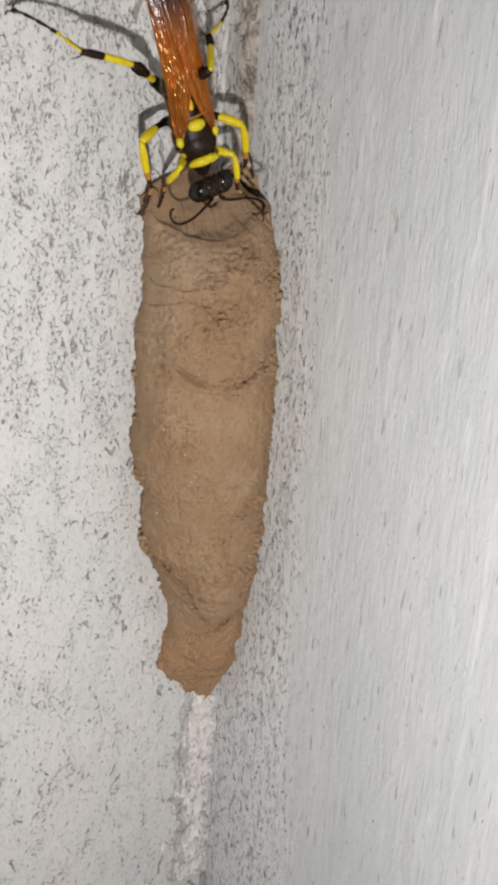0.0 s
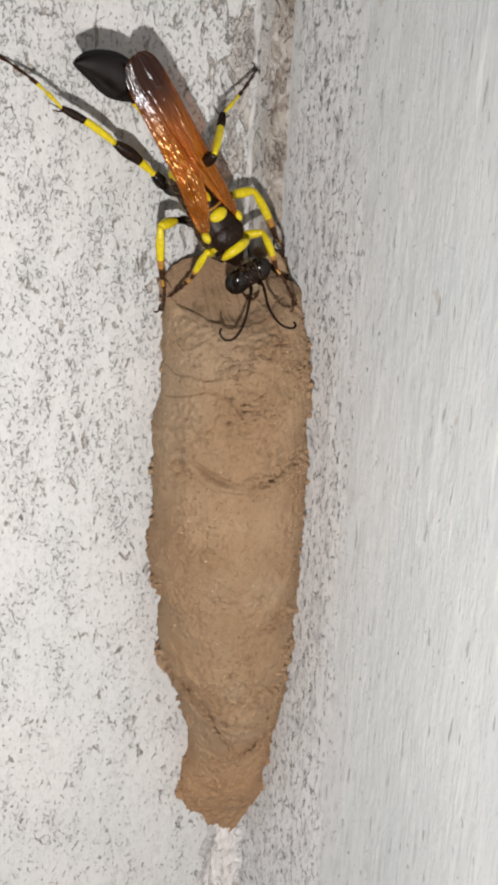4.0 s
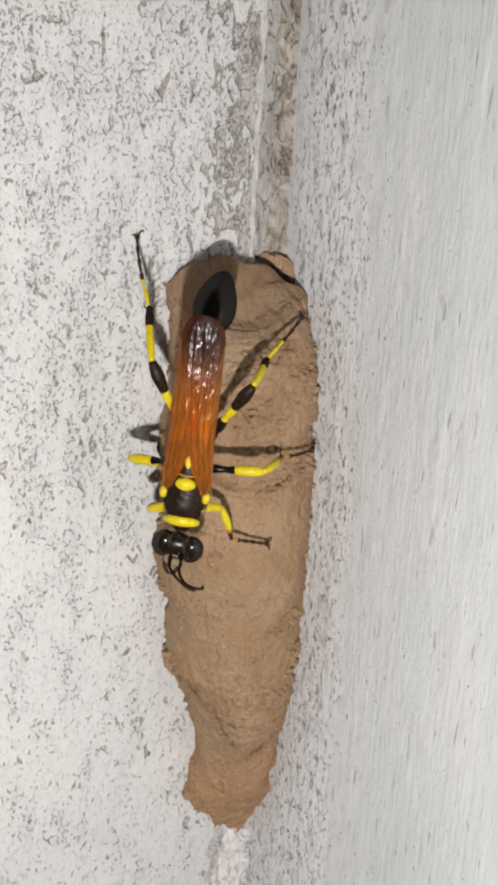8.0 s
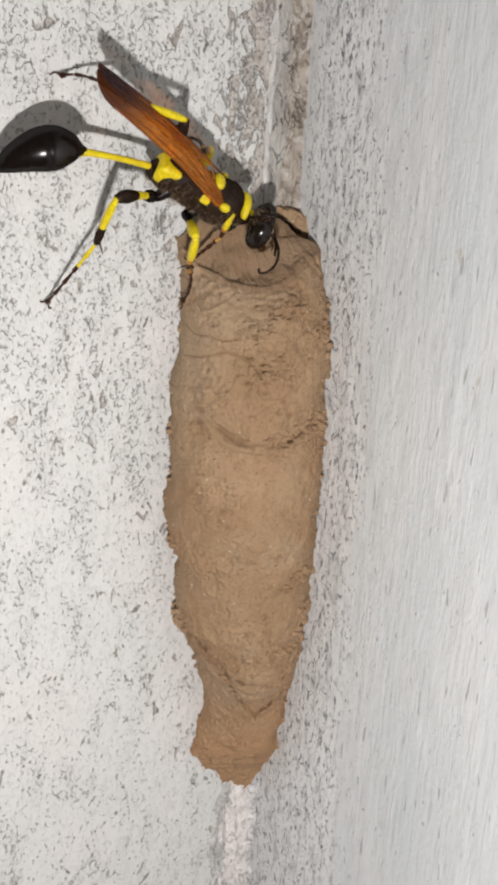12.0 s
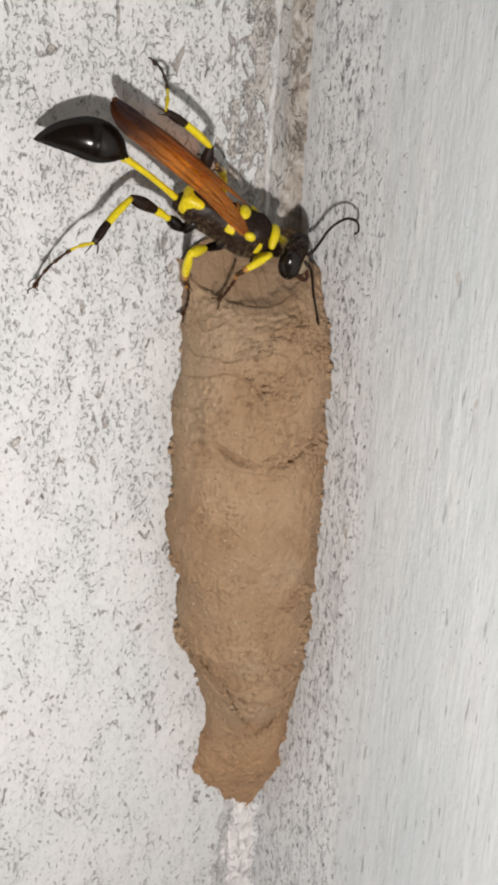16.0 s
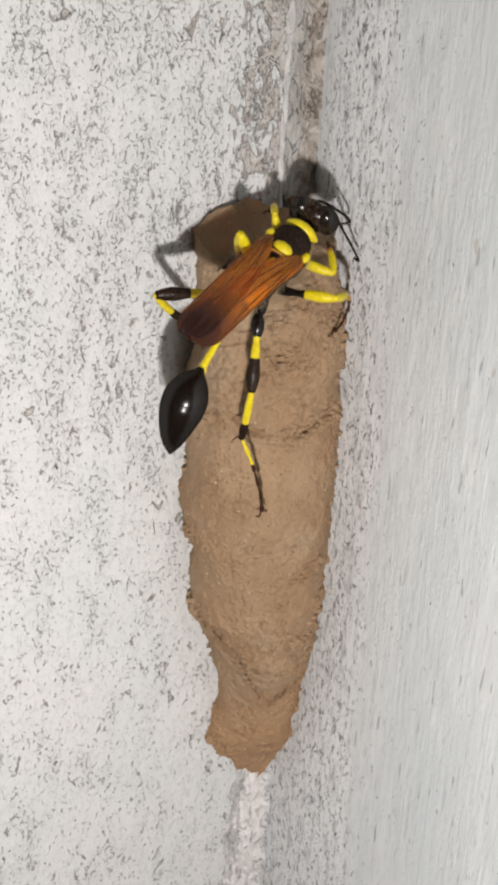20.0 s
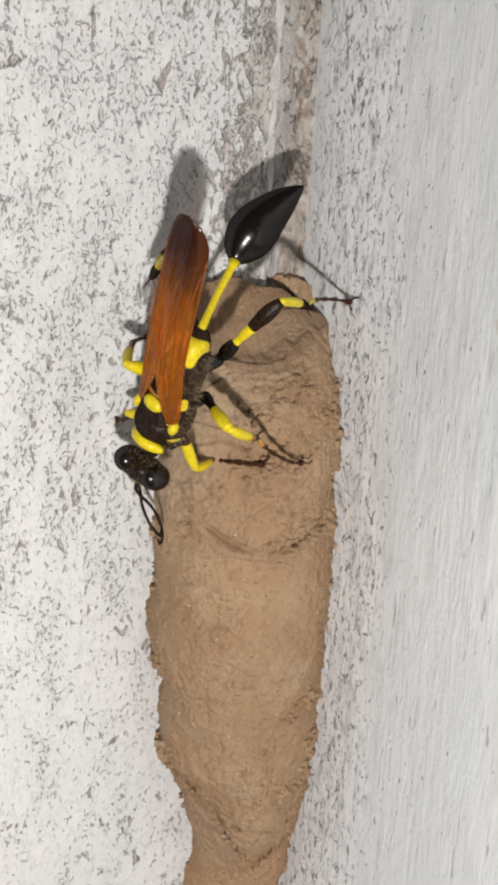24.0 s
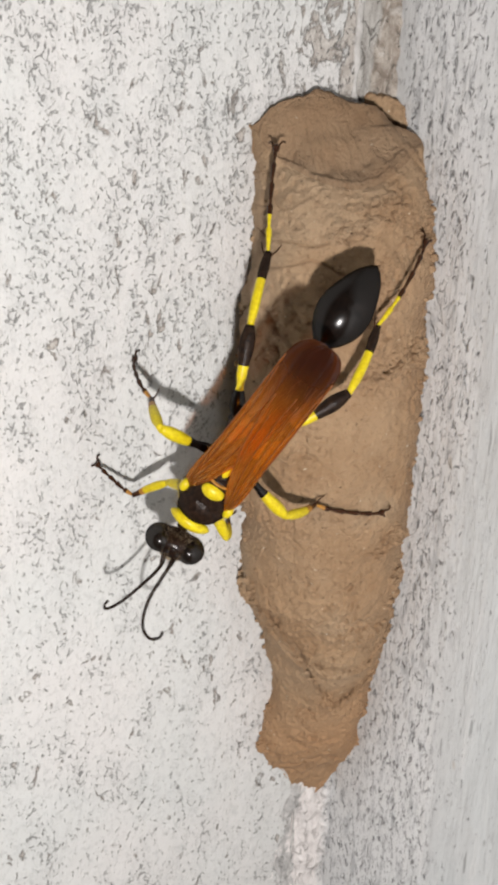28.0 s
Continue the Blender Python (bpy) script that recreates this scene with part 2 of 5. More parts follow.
def joint_mortar():
    m, n, l, p = material("weathered_joint_mortar")
    sep = n.new("ShaderNodeSeparateXYZ")
    l.new(coords(n, l), sep.inputs[0])
    wander = grain(n, l, coords(n, l, (1, 1, 0.35)), 0.55, 5, 0.68)
    x = calc(n, l, "ADD", sep.outputs["X"], calc(n, l, "MULTIPLY", calc(n, l, "SUBTRACT", wander, 0.5), 2.2))
    b = grain(n, l, coords(n, l, (1, 1, 0.8)), 1.35, 5, 0.70, 0.5)
    lump = grain(n, l, coords(n, l, (1, 1, 0.6)), 0.62, 4, 0.62, 0.8)
    streak = grain(n, l, coords(n, l, (1, 1, 0.18)), 1.5, 4, 0.7)
    # smooth grey beside the filler, rough brown towards the painted wall
    smooth = blend(n, l, band(n, l, streak, 0.36, 0.66), (0.50, 0.485, 0.455), (0.34, 0.32, 0.295))
    rough = blend(n, l, band(n, l, b, 0.36, 0.62), (0.27, 0.225, 0.185), (0.48, 0.43, 0.375))
    rough = blend(n, l, calc(n, l, "MULTIPLY", band(n, l, lump, 0.54, 0.62), 0.75), rough, (0.60, 0.57, 0.53))
    col = blend(n, l, band(n, l, x, -1.9, -1.4), smooth, rough)
    # below the nest: pinkish white lumps, with a broken grey patch beside the plaster
    low = band(n, l, calc(n, l, "ADD", sep.outputs["Z"], calc(n, l, "MULTIPLY", b, 6.0)), -10.0, -22.0)
    pink = blend(n, l, band(n, l, b, 0.36, 0.60), (0.80, 0.755, 0.73), (0.88, 0.84, 0.815))
    patch = calc(n, l, "ADD", calc(n, l, "MULTIPLY", calc(n, l, "ABSOLUTE", calc(n, l, "ADD", sep.outputs["X"], 3.9)), -0.15), lump)
    pink = blend(n, l, calc(n, l, "MULTIPLY", band(n, l, patch, 0.36, 0.43), 0.85), pink, blend(n, l, band(n, l, b, 0.40, 0.62), (0.42, 0.42, 0.41), (0.60, 0.59, 0.575)))
    col = blend(n, l, low, col, pink)
    white = calc(n, l, "MULTIPLY", low, band(n, l, x, -1.0, -0.2))
    col = blend(n, l, white, col, blend(n, l, band(n, l, b, 0.42, 0.62), (0.62, 0.61, 0.60), (0.80, 0.79, 0.78)))
    string = flecks(n, l, coords(n, l, (1, 1, 0.6)), 1.6, 0.055, 0.50)
    col = blend(n, l, calc(n, l, "MULTIPLY", calc(n, l, "MULTIPLY", string, white), 0.75), col, (0.11, 0.11, 0.11))
    seam = flecks(n, l, coords(n, l, (1, 1, 0.7)), 0.8, 0.035, 0.47)
    col = blend(n, l, calc(n, l, "MULTIPLY", seam, calc(n, l, "MULTIPLY_ADD", low, -0.50, 0.62)), col, (0.13, 0.115, 0.10))
    pit = band(n, l, grain(n, l, coords(n, l, (1, 1, 0.6)), 2.2, 3, 0.6), 0.63, 0.68)
    col = blend(n, l, calc(n, l, "MULTIPLY", pit, calc(n, l, "MULTIPLY_ADD", low, -0.62, 0.75)), col, (0.12, 0.105, 0.09))
    l.new(col, p.inputs["Base Color"])
    p.inputs["Roughness"].default_value = 0.9
    h = calc(n, l, "ADD", calc(n, l, "MULTIPLY", b, 1.1), calc(n, l, "MULTIPLY", lump, 0.8))
    h = calc(n, l, "ADD", h, calc(n, l, "MULTIPLY", seam, -0.5))
    relief(n, l, p, h, 0.42, 0.95)
    return m


def mud(name, darken):
    m, n, l, p = material(name)
    v = coords(n, l)
    fine = grain(n, l, v, 3.4, 4, 0.72)
    mid = grain(n, l, v, 1.1, 5, 0.7)
    big = grain(n, l, v, 0.16, 3, 0.55)
    col = blend(n, l, band(n, l, big, 0.3, 0.7), (0.338, 0.212, 0.115), (0.423, 0.285, 0.167))
    batch = grain(n, l, coords(n, l, (0.7, 0.7, 1)), 0.11, 4, 0.55)
    col = blend(n, l, calc(n, l, "MULTIPLY", band(n, l, batch, 0.50, 0.62), 0.45), col, (0.400, 0.298, 0.195))
    col = blend(n, l, calc(n, l, "MULTIPLY", band(n, l, batch, 0.46, 0.36), 0.3), col, (0.342, 0.206, 0.109))
    col = blend(n, l, calc(n, l, "MULTIPLY", band(n, l, mid, 0.48, 0.72), 0.42), col, (0.243, 0.139, 0.069))
    col = blend(n, l, calc(n, l, "MULTIPLY", band(n, l, fine, 0.58, 0.72), 0.6), col, (0.119, 0.072, 0.040))
    col = blend(n, l, calc(n, l, "MULTIPLY", band(n, l, fine, 0.4, 0.28), 0.5), col, (0.514, 0.383, 0.256))
    # the oldest pellets at the lower end are of redder earth
    sep = n.new("ShaderNodeSeparateXYZ")
    l.new(v, sep.inputs[0])
    old = band(n, l, calc(n, l, "ADD", sep.outputs["Z"], calc(n, l, "MULTIPLY", big, 9.0)), -8.0, -17.0)
    col = blend(n, l, calc(n, l, "MULTIPLY", old, 0.48), col, (0.456, 0.259, 0.129))
    # pinholes, and a few pale grains of sand
    pit = band(n, l, grain(n, l, coords(n, l, (1, 1, 1.5)), 2.3, 2, 0.6), 0.70, 0.74)
    col = blend(n, l, calc(n, l, "MULTIPLY", pit, 0.7), col, (0.081, 0.047, 0.026))
    sand = band(n, l, grain(n, l, v, 3.1, 1, 0.5), 0.775, 0.79)
    col = blend(n, l, sand, col, (0.684, 0.593, 0.456))
    # blends the whole mud evenly towards a darker brown
    col = blend(n, l, darken, col, (0.157, 0.084, 0.043))
    l.new(col, p.inputs["Base Color"])
    p.inputs["Roughness"].default_value = 0.88
    grit = grain(n, l, v, 5.2, 3, 0.7)
    cell = n.new("ShaderNodeTexVoronoi")
    cell.feature = "DISTANCE_TO_EDGE"
    cell.inputs["Scale"].default_value = 2.7
    warp = n.new("ShaderNodeMix")
    warp.data_type = "VECTOR"
    warp.inputs["Factor"].default_value = 0.42
    swirl = n.new("ShaderNodeTexNoise")
    swirl.inputs["Scale"].default_value = 1.6
    l.new(v, swirl.inputs["Vector"])
    l.new(v, warp.inputs["A"])
    l.new(swirl.outputs["Color"], warp.inputs["B"])
    l.new(warp.outputs["Result"], cell.inputs["Vector"])
    crumbly = band(n, l, grain(n, l, v, 0.34, 3, 0.6), 0.47, 0.62)
    clod = calc(n, l, "MULTIPLY", band(n, l, cell.outputs["Distance"], 0.0, 0.3), crumbly)
    h = calc(n, l, "ADD", calc(n, l, "MULTIPLY", fine, 0.4), calc(n, l, "MULTIPLY", mid, 0.15))
    h = calc(n, l, "ADD", h, calc(n, l, "MULTIPLY", grit, 0.6))
    h = calc(n, l, "ADD", h, calc(n, l, "MULTIPLY", pit, -0.45))
    h = calc(n, l, "ADD", h, calc(n, l, "MULTIPLY", clod, 0.20))
    relief(n, l, p, h, 0.34, 0.95)
    return m


def chitin(name, colour, dark, rough, coat=0.0, bump=0.05, shine=0.32, sheen=0.0, pits=14.0):
    m, n, l, p = material(name)
    v = coords(n, l)
    a = grain(n, l, v, 4.0, 4, 0.6)
    l.new(blend(n, l, band(n, l, a, 0.3, 0.7), colour, dark), p.inputs["Base Color"])
    p.inputs["Roughness"].default_value, p.inputs["Coat Weight"].default_value = rough, coat
    p.inputs["Coat Roughness"].default_value = 0.12
    p.inputs["Specular IOR Level"].default_value = shine
    if sheen:
        gloss, mix = n.new("ShaderNodeBsdfGlossy"), n.new("ShaderNodeMixShader")
        gloss.inputs["Roughness"].default_value = rough
        mix.inputs["Fac"].default_value = sheen
        l.new(p.outputs[0], mix.inputs[1])
        l.new(gloss.outputs[0], mix.inputs[2])
        l.new(mix.outputs[0], n["Material Output"].inputs["Surface"])
        shell = n.new("ShaderNodeBump")
        shell.inputs["Distance"].default_value, shell.inputs["Strength"].default_value = bump * MM, 0.7
        l.new(grain(n, l, v, pits, 3, 0.6), shell.inputs["Height"])
        l.new(shell.outputs["Normal"], gloss.inputs["Normal"])
    relief(n, l, p, grain(n, l, v, pits, 3, 0.6), bump, 0.7)
    return m


def amber_wing():
    m, n, l, p = material("amber_wing_membrane")
    sep = n.new("ShaderNodeSeparateXYZ")
    v = coords(n, l)
    l.new(v, sep.inputs[0])
    tip = band(n, l, calc(n, l, "ADD", sep.outputs["X"], calc(n, l, "MULTIPLY", grain(n, l, v, 0.5, 2), 1.2)), -4.0, -9.9)
    a = grain(n, l, coords(n, l, (0.25, 1, 1)), 1.8, 3, 0.6)
    col = blend(n, l, band(n, l, a, 0.3, 0.7), (0.55, 0.185, 0.006), (0.64, 0.245, 0.010))
    col = blend(n, l, tip, col, (0.075, 0.022, 0.010))
    l.new(col, p.inputs["Base Color"])
    p.inputs["Roughness"].default_value = 0.24
    p.inputs["Specular IOR Level"].default_value = 0.45
    p.inputs["Coat Weight"].default_value = 0.08
    p.inputs["Coat Roughness"].default_value = 0.15
    l.new(calc(n, l, "MULTIPLY", tip, 215.0), p.inputs["Thin Film Thickness"])
    fold = calc(n, l, "MULTIPLY", grain(n, l, coords(n, l, (0.22, 1, 1)), 1.7, 3, 0.55), calc(n, l, "SUBTRACT", 1.0, calc(n, l, "MULTIPLY", tip, 0.7)))
    fold = calc(n, l, "ADD", fold, calc(n, l, "MULTIPLY", grain(n, l, coords(n, l, (0.85, 1.3, 1)), 1.5, 2, 0.5), calc(n, l, "SUBTRACT", 0.26, calc(n, l, "MULTIPLY", tip, 0.1))))
    relief(n, l, p, fold, 0.40, 1.0)
    gold, shine = n.new("ShaderNodeBsdfGlossy"), n.new("ShaderNodeMixShader")
    gold.inputs["Roughness"].default_value = 0.24
    l.new(blend(n, l, tip, (1.0, 0.70, 0.26), (0.72, 0.80, 1.0)), gold.inputs["Color"])
    l.new(p.inputs["Normal"].links[0].from_socket, gold.inputs["Normal"])
    l.new(calc(n, l, "SUBTRACT", 0.25, calc(n, l, "MULTIPLY", tip, 0.20)), shine.inputs["Fac"])
    backlit, skin = n.new("ShaderNodeBsdfTranslucent"), n.new("ShaderNodeMixShader")
    l.new(blend(n, l, 0.6, col, (1.0, 0.46, 0.02)), backlit.inputs["Color"])
    skin.inputs["Fac"].default_value = 0.42
    l.new(p.outputs[0], skin.inputs[1])
    l.new(backlit.outputs[0], skin.inputs[2])
    l.new(skin.outputs[0], shine.inputs[1])
    l.new(gold.outputs[0], shine.inputs[2])
    clear = n.new("ShaderNodeBsdfTransparent")
    l.new(blend(n, l, tip, (1.0, 0.55, 0.12), (0.36, 0.20, 0.12)), clear.inputs["Color"])
    mix = n.new("ShaderNodeMixShader")
    mix.inputs["Fac"].default_value = 0.60
    l.new(shine.outputs[0], mix.inputs[1])
    l.new(clear.outputs[0], mix.inputs[2])
    l.new(mix.outputs[0], n["Material Output"].inputs["Surface"])
    return m


PLASTER, PAINT, FILLER, MORTAR = rough_plaster(), brushed_paint(), white_filler(), joint_mortar()
MUD, DARK_MUD = mud("dry_brown_mud", 0.0), mud("dark_brown_mud", 0.34)
BLACK = chitin("black_chitin", (0.007, 0.0038, 0.0028), (0.028, 0.015, 0.009), 0.30, 0.0, 0.075, 0.0, 0.018, 5.5)
GLOSS = chitin("glossy_black_chitin", (0.0035, 0.0026, 0.0022), (0.009, 0.0055, 0.004), 0.22, 0.0, 0.0015, 0.0, 0.036, 6.0)
EYE = chitin("glossy_dark_eye", (0.006, 0.004, 0.003), (0.011, 0.007, 0.005), 0.23, 0.0, 0.003, 0.0, 0.050)
BROWN = chitin("dark_brown_chitin", (0.060, 0.022, 0.008), (0.022, 0.009, 0.005), 0.34, 0.0, 0.05, 0.12)
YELLOW = chitin("bright_yellow_chitin", (0.70, 0.58, 0.012), (0.54, 0.40, 0.010), 0.36, 0.0, 0.02, 0.28, 0.0, 3.0)
ORANGE = chitin("amber_leg_chitin", (0.46, 0.22, 0.03), (0.30, 0.13, 0.02), 0.4, 0.15)
FACE = chitin("silvery_face_hair", (0.34, 0.27, 0.17), (0.20, 0.15, 0.09), 0.6, 0.0, 0.12)
HEAD_BROWN = chitin("dark_brown_head", (0.022, 0.011, 0.006), (0.008, 0.004, 0.003), 0.25, 0.0, 0.020, 0.0, 0.026, 6.0)
HAIR = chitin("pale_brown_hair", (0.40, 0.30, 0.18), (0.24, 0.17, 0.10), 0.6, 0.0)
VEIN = chitin("amber_wing_vein", (0.22, 0.065, 0.007), (0.14, 0.04, 0.006), 0.32, 0.0)
WING = amber_wing()


# ---------------------------------------------------------------- mesh helpers
def mesh_from(name, verts, faces, mats, slots=None, smooth=True):
    me = bpy.data.meshes.new(name)
    me.from_pydata([tuple(c * MM for c in v) for v in verts], [], faces)
    for m in mats:
        me.materials.append(m)
    if slots is not None:
        me.polygons.foreach_set("material_index", slots)
    me.polygons.foreach_set("use_smooth", [smooth] * len(me.polygons))
    me.update()
    return me


def part(name, me, parent, label=""):
    """Links a mesh as one part under a thing or part."""
    ob = new(name, me)
    ob.parent = parent
    if label:
        ob["label"] = label
    return ob


def sweep(path, sizes, sides=14, up=(0, 0, 1), rough=0.0):
    """A closed body along a path of points; sizes are half widths (across, upward) at each point. Returns verts, faces, rings."""
    pts, verts, faces = [Vector(p) for p in path], [], []
    for i, p in enumerate(pts):
        d = (pts[min(i + 1, len(pts) - 1)] - pts[max(i - 1, 0)]).normalized()
        across = Vector(up).cross(d)
        across = across.normalized() if across.length > 1e-4 else Vector((0, 1, 0))
        top = d.cross(across)
        a, b = sizes[i]
        for k in range(sides):
            w = 2 * math.pi * k / sides
            j = 1 + rough * noise.noise(Vector((i * 0.9, math.cos(w) * 1.3, math.sin(w) * 1.3)))
            verts.append(p + across * a * math.cos(w) * j + top * b * math.sin(w) * j)
    for i in range(len(pts) - 1):
        for k in range(sides):
            q = (k + 1) % sides
            faces.append((i * sides + k, i * sides + q, (i + 1) * sides + q, (i + 1) * sides + k))
    faces.append(tuple(range(sides - 1, -1, -1)))
    faces.append(tuple((len(pts) - 1) * sides + k for k in range(sides)))
    return verts, faces


def spline(points, count):
    """Points spread along a smooth curve through the given ones (lists of numbers of any length)."""
    out, last = [], len(points) - 1
    for i in range(count):
        u = i * last / (count - 1)
        k = min(int(u), last - 1)
        f = u - k
        p0, p1, p2, p3 = (points[max(0, min(last, k + j))] for j in (-1, 0, 1, 2))
        out.append(tuple(0.5 * (2 * b + (c - a) * f + (2 * a - 5 * b + 4 * c - d) * f * f + (3 * b - a - 3 * c + d) * f ** 3) for a, b, c, d in zip(p0, p1, p2, p3)))
    return out


def blob(centre, radii, rings=10, sides=14, lump=0.0):
    verts, faces = [], []
    for i in range(rings + 1):
        a = math.pi * i / rings
        for k in range(sides):
            w = 2 * math.pi * k / sides
            d = Vector((math.cos(a), math.sin(a) * math.cos(w), math.sin(a) * math.sin(w)))
            s = 1 + lump * noise.noise(d * 2.3 + Vector(centre))
            verts.append(Vector(centre) + Vector((d.x * radii[0], d.y * radii[1], d.z * radii[2])) * s)
    for i in range(rings):
        for k in range(sides):
            q = (k + 1) % sides
            faces.append((i * sides + k, i * sides + q, (i + 1) * sides + q, (i + 1) * sides + k))
    return verts, faces


# ---------------------------------------------------------------- setting
def slab(name, lo, hi, mat, label):
    me = bpy.data.meshes.new(name)
    bm = bmesh.new()
    bmesh.ops.create_cube(bm, size=1)
    for v in bm.verts:
        v.co = Vector(((lo[i] + hi[i]) / 2 + v.co[i] * (hi[i] - lo[i])) for i in range(3))
    bm.to_mesh(me)
    bm.free()
    me.materials.append(mat)
    return tagged(new(name, me), label, "wall", kind="structure")


def wavy_sheet(name, across, mat, label, place, depth, edge):
    """A wall with uneven surface close to the corner: place(u, z, d) gives a point at u along it, raised by d."""
    us = [edge(i / across) for i in range(across + 1)]
    zs = [-52 + 104 * j / 260 for j in range(261)]
    verts, faces = [], []
    for z in zs:
        for u in us:
            d = depth * (noise.fractal(Vector((u * 0.5, z * 0.28, 3.1)), 0.9, 2.1, 4) + 0.6 * noise.noise(Vector((u * 1.9, z * 1.1, 7.7))))
            verts.append(place(u, z, d))
    w = across + 1
    for j in range(260):
        for i in range(across):
            faces.append((j * w + i, j * w + i + 1, (j + 1) * w + i + 1, (j + 1) * w + i))
    ob = new(name, mesh_from(name, verts, faces, [mat]))
    return tagged(ob, label, "wall", kind="structure")


def build_setting():
    # walls behind and beyond the finely built patch round the corner
    slab("wall_north", (-1.2, 0.0006, -1.2), (-0.0002, 0.1, 1.2), PLASTER, "white plaster wall with dark flecks beside the corner")
    slab("wall_east", (0.0006, -1.2, -1.2), (0.1, 0.1, 1.2), PAINT, "pale grey brushed paint wall meeting the plaster wall")
    worn_edge = lambda z: (1.2 + 1.6 * noise.noise(Vector((3, 7, z * 0.33))) + 0.6 * noise.noise(Vector((5, 7, z * 1.1)))) * min(1.0, max(0.0, (-26 - z) / 3))  # below the nest the plaster has broken away further
    wavy_sheet("wall_north_surface", 200, PLASTER, "rough white plaster with short dark flecks and grey stains",
               lambda u, z, d: (u + max(0.0, 1 + (u + 3.05) / 1.6) * (0.62 * noise.fractal(Vector((3, 1, z * 0.33)), 0.8, 2.1, 4) + 0.12 * noise.noise(Vector((8, 1, z * 2.2))) - worn_edge(z)), -max(-0.3, d), z), 0.10, lambda s: -52 + 48.95 * s)
    wavy_sheet("wall_east_surface", 200, PAINT, "pale grey wall paint with vertical brush strokes and dark flecks",
               lambda u, z, d: (-max(-0.3, d * 0.6), u, z), 0.09, lambda s: -62 + 62.6 * s)
    # the weathered joint between both walls, a little behind the plaster, and the ridge of white filler beside it
    def joint(u, z, d):
        ragged = noise.fractal(Vector((u * 0.5, z * 0.42, 12.0)), 0.8, 2.1, 4) + 0.5 * noise.noise(Vector((u * 1.6, z * 0.9, 2.0)))
        low = min(1.0, max(0.0, (-22 - z) / 5))  # below the nest the mortar lies flush with the plaster
        back = 0.26 - 0.24 * low + (0.55 - 0.40 * low) * max(0.0, -3.1 - u)
        return (u, back - d * 1.6 - 0.25 * max(0, (u + 0.9)) ** 2 - 0.42 * ragged * (1 if u < -2.6 or u > -0.9 else 0.4 + 0.5 * low), z)
    wavy_sheet("joint_strip", 54, MORTAR, "weathered brown and pinkish mortar joint in the wall corner", joint, 0.14, lambda s: -5.6 + 5.9 * s)
    path = [(-3.15 + 0.22 * noise.noise(Vector((0, 0, z * 0.23))) + 0.10 * noise.noise(Vector((4, 0, z * 0.9))), 0.06, z) for z in (-52 + 0.5 * k for k in range(209))]
    v, f = sweep(path, [(max(0.03, 0.27 + 0.24 * noise.noise(Vector((5, 0, q[2] * 0.5))) - 0.2 * (q[2] < -20)), max(0.02, 0.17 + 0.12 * noise.noise(Vector((9, 0, q[2] * 0.8))) - 0.15 * (q[2] < -20))) for q in path], 12, (0, 1, 0), rough=0.12)
    tagged(new("trim", mesh_from("trim", v, f, [FILLER])), "thin ridge of white filler along the joint", "trim", kind="structure")


# ---------------------------------------------------------------- the nest
HEIGHTS = (-29.2, -26, -23, -20, -17, -13, -9, -4, 0, 5, 11, 14, 18, 21, 25)
LEFT = (-2.8, -4.9, -7.2, -6.0, -6.0, -7.2, -9.2, -9.2, -10.5, -10.3, -10.4, -9.9, -9.9, -10.3, -10.4)
RIGHT = (0.1, -1.2, -2.7, -3.2, -3.8, -5.0, -5.6, -6.0, -6.1, -6.2, -5.6, -6.0, -4.7, -3.2, -2.4)
BULGE = (0, 0.45, 1.5, 2.7, 3.6, 4.5, 5.2, 5.5, 5.6, 5.6, 5.5, 5.4, 5.2, 5.0, 4.8)


ARCS = ((0.57, 12.6, 4.6, -1.6), (0.62, -8.5, 5.6, -2.6))  # where pellets of mud end: across, height, radius, cut


CRUMBS = ((0.58, 13.2, 2.6), (0.64, 18.0, 2.4), (0.49, 16.4, 1.3), (0.86, 16.0, 2.6), (0.90, 8.6, 2.4), (0.66, 7.6, 1.8), (0.14, -2.0, 2.2),
          (0.92, -7.5, 2.5), (0.72, -10.6, 1.7), (0.12, -9.0, 2.0), (0.30, 8.5, 1.2), (0.42, -19.0, 1.5), (0.15, -23.0, 1.6), (0.8, -3.5, 1.6))  # across, height, radius
FOLD_ACROSS = (0, 0.15, 0.24, 0.33, 0.42, 0.49, 0.52, 0.60, 0.69, 0.79, 0.88, 1)
FOLD_HEIGHT = (-6.0, -7.8, -9.3, -10.8, -13.3, -15.4, -16.8, -17.4, -17.1, -15.8, -15.6, -14.5)


def rim_height(s):
    return float(np.interp(s, (0, 0.06, 0.12, 0.18, 0.24, 0.34, 0.44, 0.50, 0.56, 0.62, 0.70, 0.80, 0.90, 1), (22.3, 21.8, 21.2, 20.6, 20.1, 19.4, 18.9, 18.8, 18.9, 19.3, 20.2, 21.2, 21.6, 21.5)))


